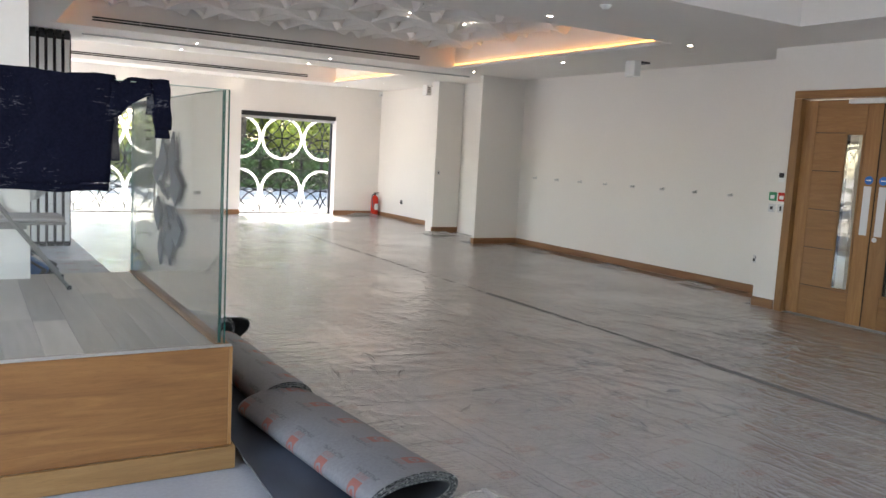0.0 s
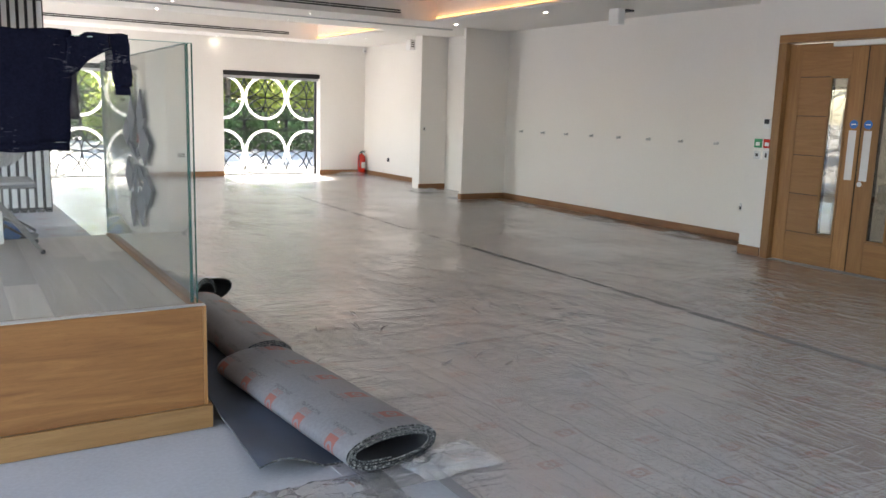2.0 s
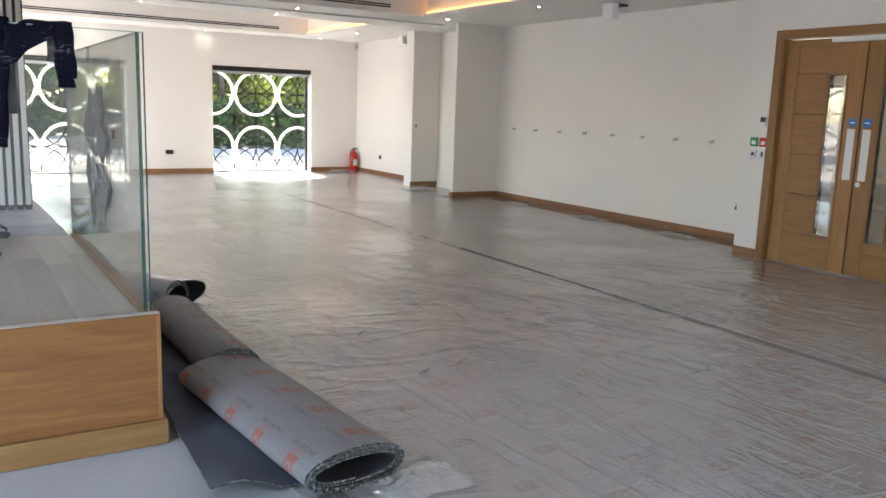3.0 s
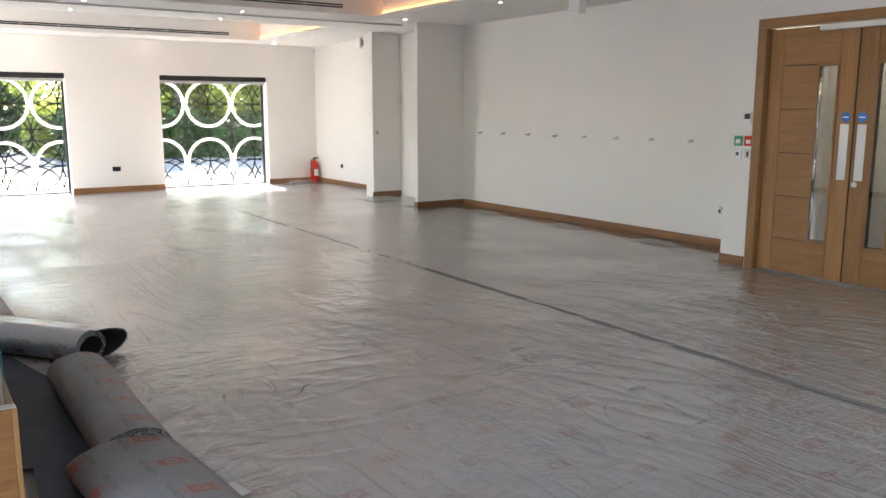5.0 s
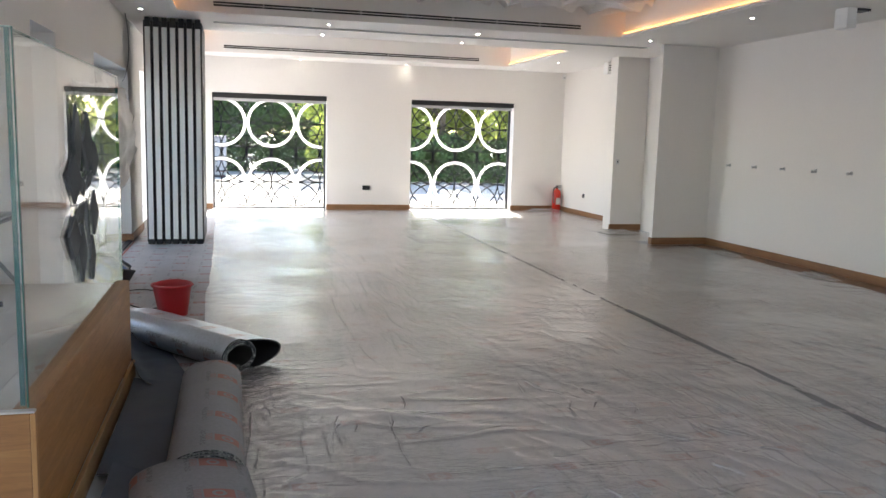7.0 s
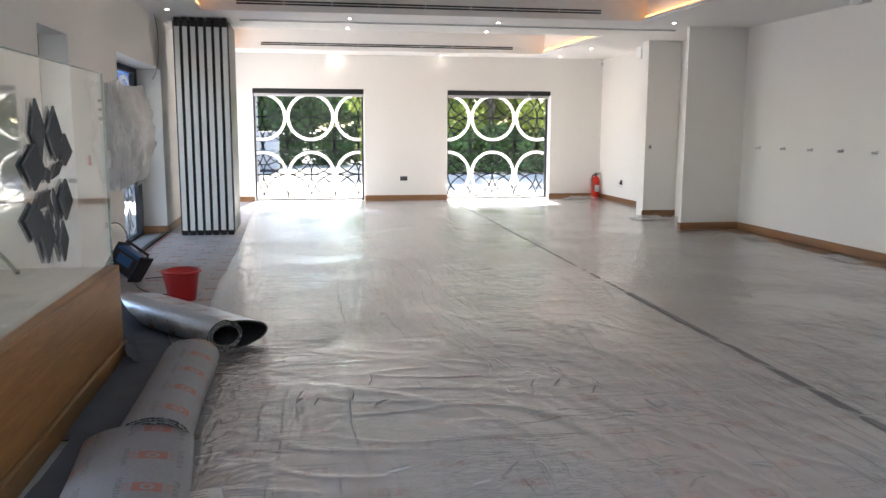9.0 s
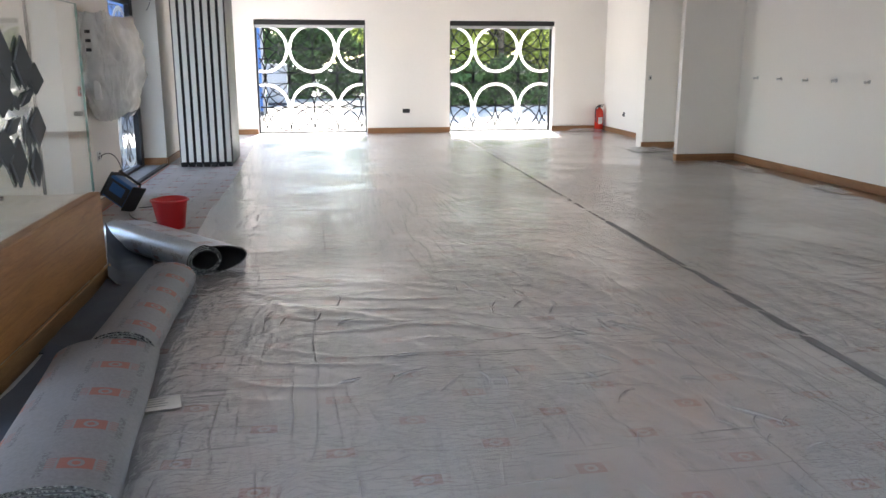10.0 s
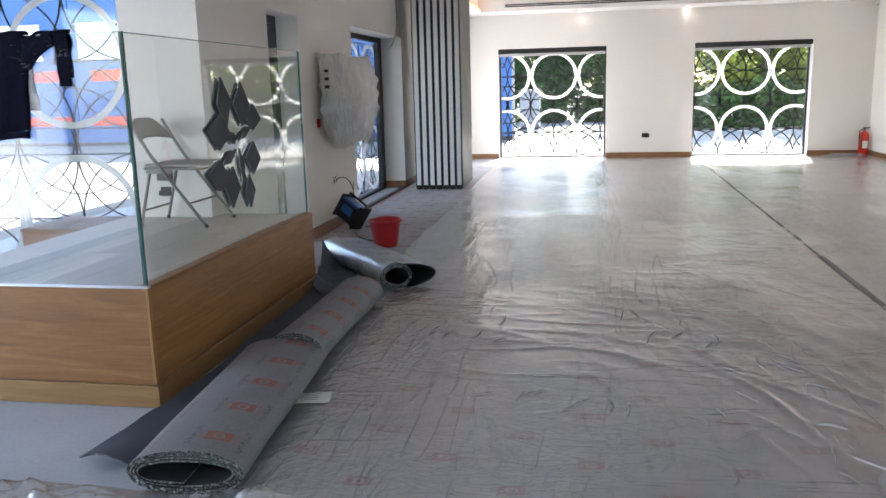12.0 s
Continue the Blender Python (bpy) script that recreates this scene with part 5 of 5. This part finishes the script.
# ---- wrapped wall screen ----
t = thing("wrapped_screen", (-0.65, 4.64, 1.25), "wall-mounted screen wrapped in loose milky plastic", "screen")
part("bracket", boxed(0.001, 0.12, -0.18, 0.12, -0.15, 0.15, 0.004), M_BLACK, t, "black wall bracket")
part("screen_body", boxed(0.122, 0.172, -0.50, 0.46, -0.30, 0.33, 0.008), M_PANEL, t, "pale grey screen back")
bm = bmesh.new()
rows = []
nu, nv = 110, 54
for j in range(nv + 1):
    f = j / nv
    row = []
    for i in range(nu + 1):
        a = 2 * math.pi * i / nu
        c, s = math.cos(a), math.sin(a)
        wid = 0.54 * (1 - 0.55 * max(0, f - 0.45) ** 1.3 * 1.6)
        dep = 0.075 + 0.10 * math.sin(math.pi * min(1, f * 0.9)) * (0.6 + 0.4 * s)
        z = 0.37 - 0.80 * f - 0.05 * abs(c) * f
        fold = max(0.0, 1 - 5 * abs(noise.noise(Vector((c * 3.2 + f * 1.4, s * 3.2, f * 1.1 + 4)))))
        pleat = max(0.0, 1 - 4 * abs(noise.noise(Vector((a * 3.0 + f * 2.0, f * 0.8, 9)))))
        cr = 0.05 * noise.noise(Vector((c * 2.2, s * 2.2 + f * 3.5, 5))) + 0.030 * fold + 0.028 * pleat * (0.3 + f) + 0.020 * noise.noise(Vector((c * 9 + f * 6, s * 9, f * 7)))
        px = (abs(s) ** 0.45) * math.copysign(1, s)
        py = (abs(c) ** 0.45) * math.copysign(1, c)
        row.append(bm.verts.new((max(0.03, 0.15 + (dep + cr) * px), (wid + cr) * py, z + cr * 0.6)))
    rows.append(row)
for a, b in zip(rows, rows[1:]):
    for k in range(nu):
        bm.faces.new((a[k], b[k], b[(k + 1) % nu], a[(k + 1) % nu])).smooth = True
bm.faces.new(rows[0])
part("wrapping", bm, M_WRAP, t, "loose milky plastic wrapping")
for k in range(3):
    part("strap", boxed(0.11, 0.15, -0.565, -0.555, 0.22 - 0.07 * k, 0.245 - 0.07 * k), M_BLACK, t, "dark strap")


# ---- site radio and cables ----
t = thing("site_radio", (-0.42, 4.42, 0.0045), "blue and black site radio tipped back on the floor", "radio")
t.matrix_world = pose(-0.49 * K, 4.36 * K, 0.072 * K, -14, 28, -30)
part("body", boxed(-0.13, 0.13, -0.075, 0.075, 0.012, 0.215, 0.02), M_BLUE, t, "blue body")
part("front", boxed(-0.11, 0.11, -0.082, -0.0755, 0.03, 0.19, 0.004), M_FRAME, t, "dark front")
part("display", boxed(-0.07, 0.07, -0.086, -0.0825, 0.09, 0.17), M_BLUE, t, "blue display")
for x in (-0.135, 0.115):
    part("bumper", boxed(x, x + 0.02, -0.085, 0.085, 0.0, 0.235, 0.008), M_BLACK, t, "black rubber bumper")
bm = bmesh.new()
tube(bm, [(-0.12, 0, 0.23), (-0.12, 0, 0.255), (0.12, 0, 0.255), (0.12, 0, 0.23)], 0.012, 8)
part("handle", bm, M_BLACK, t, "", True)
bm = bmesh.new()
tube(bm, [(-0.10, 0.05, 0.22), (-0.21, 0.08, 0.33)], 0.003, 6)
part("aerial", bm, M_BLACK, t, "thin aerial")


def cable(name, pts, r, label):
    bm = bmesh.new()
    tube(bm, pts, r, 6)
    return tagged(part(name, bm, M_BLACK, None, label, True), "", "cable")


cable("mains_cable", bezier((-0.63, 4.56, 0.46), (-0.50, 4.72, 0.55), (-0.47, 4.66, 0.2), (-0.46, 4.50, 0.19), 20), 0.0045, "thin black cable from the wall socket")
cable("trailing_cable", bezier((-0.33, 4.46, 0.012), (-0.05, 4.72, 0.010), (0.02, 4.05, 0.010), (-0.02, 3.82, 0.010), 20)
      + bezier((-0.02, 3.82, 0.010), (-0.06, 3.62, 0.012), (-0.30, 3.95, 0.010), (-0.36, 4.22, 0.010), 20)[1:], 0.0045, "thin black cable looped on the floor")
cable("hanging_cable", bezier((-0.60, 7.10, 2.53), (-0.55, 7.15, 2.2), (-0.57, 7.05, 1.9), (-0.62, 6.9, 1.8), 16), 0.003, "thin cable hanging from the ceiling")
bm = bmesh.new()
cyl(bm, (-0.80, 1.84, 2.30), (-0.80, 1.879, 2.30), 0.085, 0.095, 28)
tagged(part("wall_speaker", bm, M_WHITE, None, "round white wall speaker high on the pier", True), "", "speaker")

# ---- outside ----
structure("ground", boxed(-400, 400, -400, 400, -0.5, -0.03), M_ASPHALT, "sunlit pale paving outside", "ground")


def leaf_cloud(rnd, centers, count, size):
    """Many small bent leaves round the given (centre, radius) clumps."""
    verts, faces = [], []
    for _ in range(count):
        c, r = rnd.choice(centers)
        d = Vector((rnd.gauss(0, 1), rnd.gauss(0, 1), rnd.gauss(0, 1))).normalized() * r * rnd.random() ** 0.4
        p = Vector(c) + d
        a = Euler((rnd.uniform(0, 6.3), rnd.uniform(0, 6.3), rnd.uniform(0, 6.3))).to_matrix()
        s = size * rnd.uniform(0.6, 1.4)
        base = len(verts)
        for q in ((0, -1, 0), (0.45, 0, 0.12), (0, 1, 0), (-0.45, 0, 0.12)):
            verts.append((p + a @ (Vector(q) * s)) * K)
        faces.append((base, base + 1, base + 2))
        faces.append((base, base + 2, base + 3))
    me = bpy.data.meshes.new("crown")
    me.from_pydata(verts, [], faces)
    return me


def tree(x, y, h, seed, mats, spread=1.6, count=5200):
    rnd = random.Random(seed)
    t = thing("tree", (x, y, -0.03), "leafy green tree in the sun beyond the windows", "tree", "trees beyond the windows")
    bm = bmesh.new()
    tube(bm, [(0, 0, 0), (0.05, 0.03, h * 0.25), (-0.04, 0.05, h * 0.5), (0.03, 0, h * 0.8)], 0.10, 8)
    centers = []
    for k in range(9):
        a, z = rnd.uniform(0, 6.28), h * rnd.uniform(0.22, 0.75)
        e = Vector((math.cos(a) * spread * rnd.uniform(0.5, 1.0), math.sin(a) * spread * rnd.uniform(0.5, 1.0), z + rnd.uniform(0.2, 0.8)))
        tube(bm, [(0, 0, z * 0.8), tuple(e * 0.5 + Vector((0, 0, z * 0.45))), tuple(e)], 0.03, 6)
        centers.append((e, rnd.uniform(0.5, 0.95)))
    for k in range(14):
        a = rnd.uniform(0, 6.28)
        centers.append((Vector((math.cos(a) * spread * rnd.uniform(0.2, 1.1), math.sin(a) * spread * rnd.uniform(0.2, 1.1), h * rnd.uniform(0.12, 1.0))), rnd.uniform(0.4, 0.9)))
    part("trunk", bm, M_BARK, t, "", True)
    me = leaf_cloud(rnd, centers, int(count * 1.5), 0.085)
    me.materials.append(mats)
    ob = new("crown", me)
    ob.parent = t


for i, (x, y, h) in enumerate(((-6.5, 25, 6.0), (-3.4, 27.0, 6.5), (-0.6, 28.2, 6.0), (2.0, 28.5, 6.5), (4.6, 22.9, 8.5), (6.8, 22.6, 9.5), (9.2, 23.0, 9.0), (11.8, 24.0, 8.0), (7.8, 26.5, 8.0), (-9.5, 24, 6.0))):
    tree(x, y, h, 20 + i, M_LEAF2 if x > 4 and i % 3 != 2 else M_LEAF, 1.9, 9000 if x > 4 else 6500)


def hedge(x0, x1, y, h, seed, mat):
    rnd = random.Random(seed)
    centers = [(Vector((rnd.uniform(x0, x1), y + rnd.uniform(-0.5, 0.5), h * rnd.random() ** 1.3)), rnd.uniform(0.3, 0.55)) for _ in range(int((x1 - x0) * 14))]
    me = leaf_cloud(rnd, centers, int((x1 - x0) * 3300), 0.085)
    me.materials.append(mat)
    ob = new("hedge", me)
    tagged(ob, "dense dark green hedge at the edge of the paving", "hedge", "", "stuff")


hedge(-12, 3.6, 27.0, 2.6, 3, M_LEAF)
hedge(3.4, 14, 21.8, 1.0, 4, M_LEAF)
hedge(3.0, 14, 23.6, 3.4, 5, M_LEAF2)


# blue hoarding outside the corner of the hall
t = thing("site_hoarding", (-0.14, 17.5, -0.03), "blue painted site hoarding with red stripes and pale reflection patches", "hoarding")
for k in range(7):
    a, b = -2.4 * (k + 1) + 0.01, -2.4 * k - 0.01
    pan = part("panel", boxed(a, b, 0.0, 0.05, 0.10, 6.4, 0.006), M_HOARD, t, "blue painted panel")
    part("post", boxed(b - 0.06, b + 0.06, 0.052, 0.15, 0.0, 6.3), M_BIN, pan)
    if k in (4, 5):
        part("stripe", boxed(a + 0.3, b - 0.2, -0.012, -0.001, 0.55, 0.80), M_EXT, pan, "red stripe")
        part("stripe", boxed(a + 0.5, b - 0.1, -0.012, -0.001, 1.75, 2.05), M_EXT, pan, "red stripe")
        # white plates put the sky's reflection on the blue panel as colour
        part("placard", boxed(a + 0.2, b - 0.9, -0.012, -0.001, 2.3, 3.3), M_WHITE, pan, "pale patch for the sky's reflection")
part("foot_rail", boxed(-16.8, 0, -0.02, 0.07, 0.0, 0.098), M_FRAME, t)
t = thing("street_cabinet", (-0.05, 22.4, -0.03), "pale grey street cabinet by the hedge", "cabinet")
part("body", boxed(-0.30, 0.30, -0.25, 0.25, 0.08, 1.15, 0.02), M_BIN, t)
part("plinth", boxed(-0.28, 0.28, -0.23, 0.23, 0.0, 0.079), M_FRAME, t)
part("lid", boxed(-0.33, 0.33, -0.28, 0.28, 1.152, 1.21, 0.015), M_BIN, t)
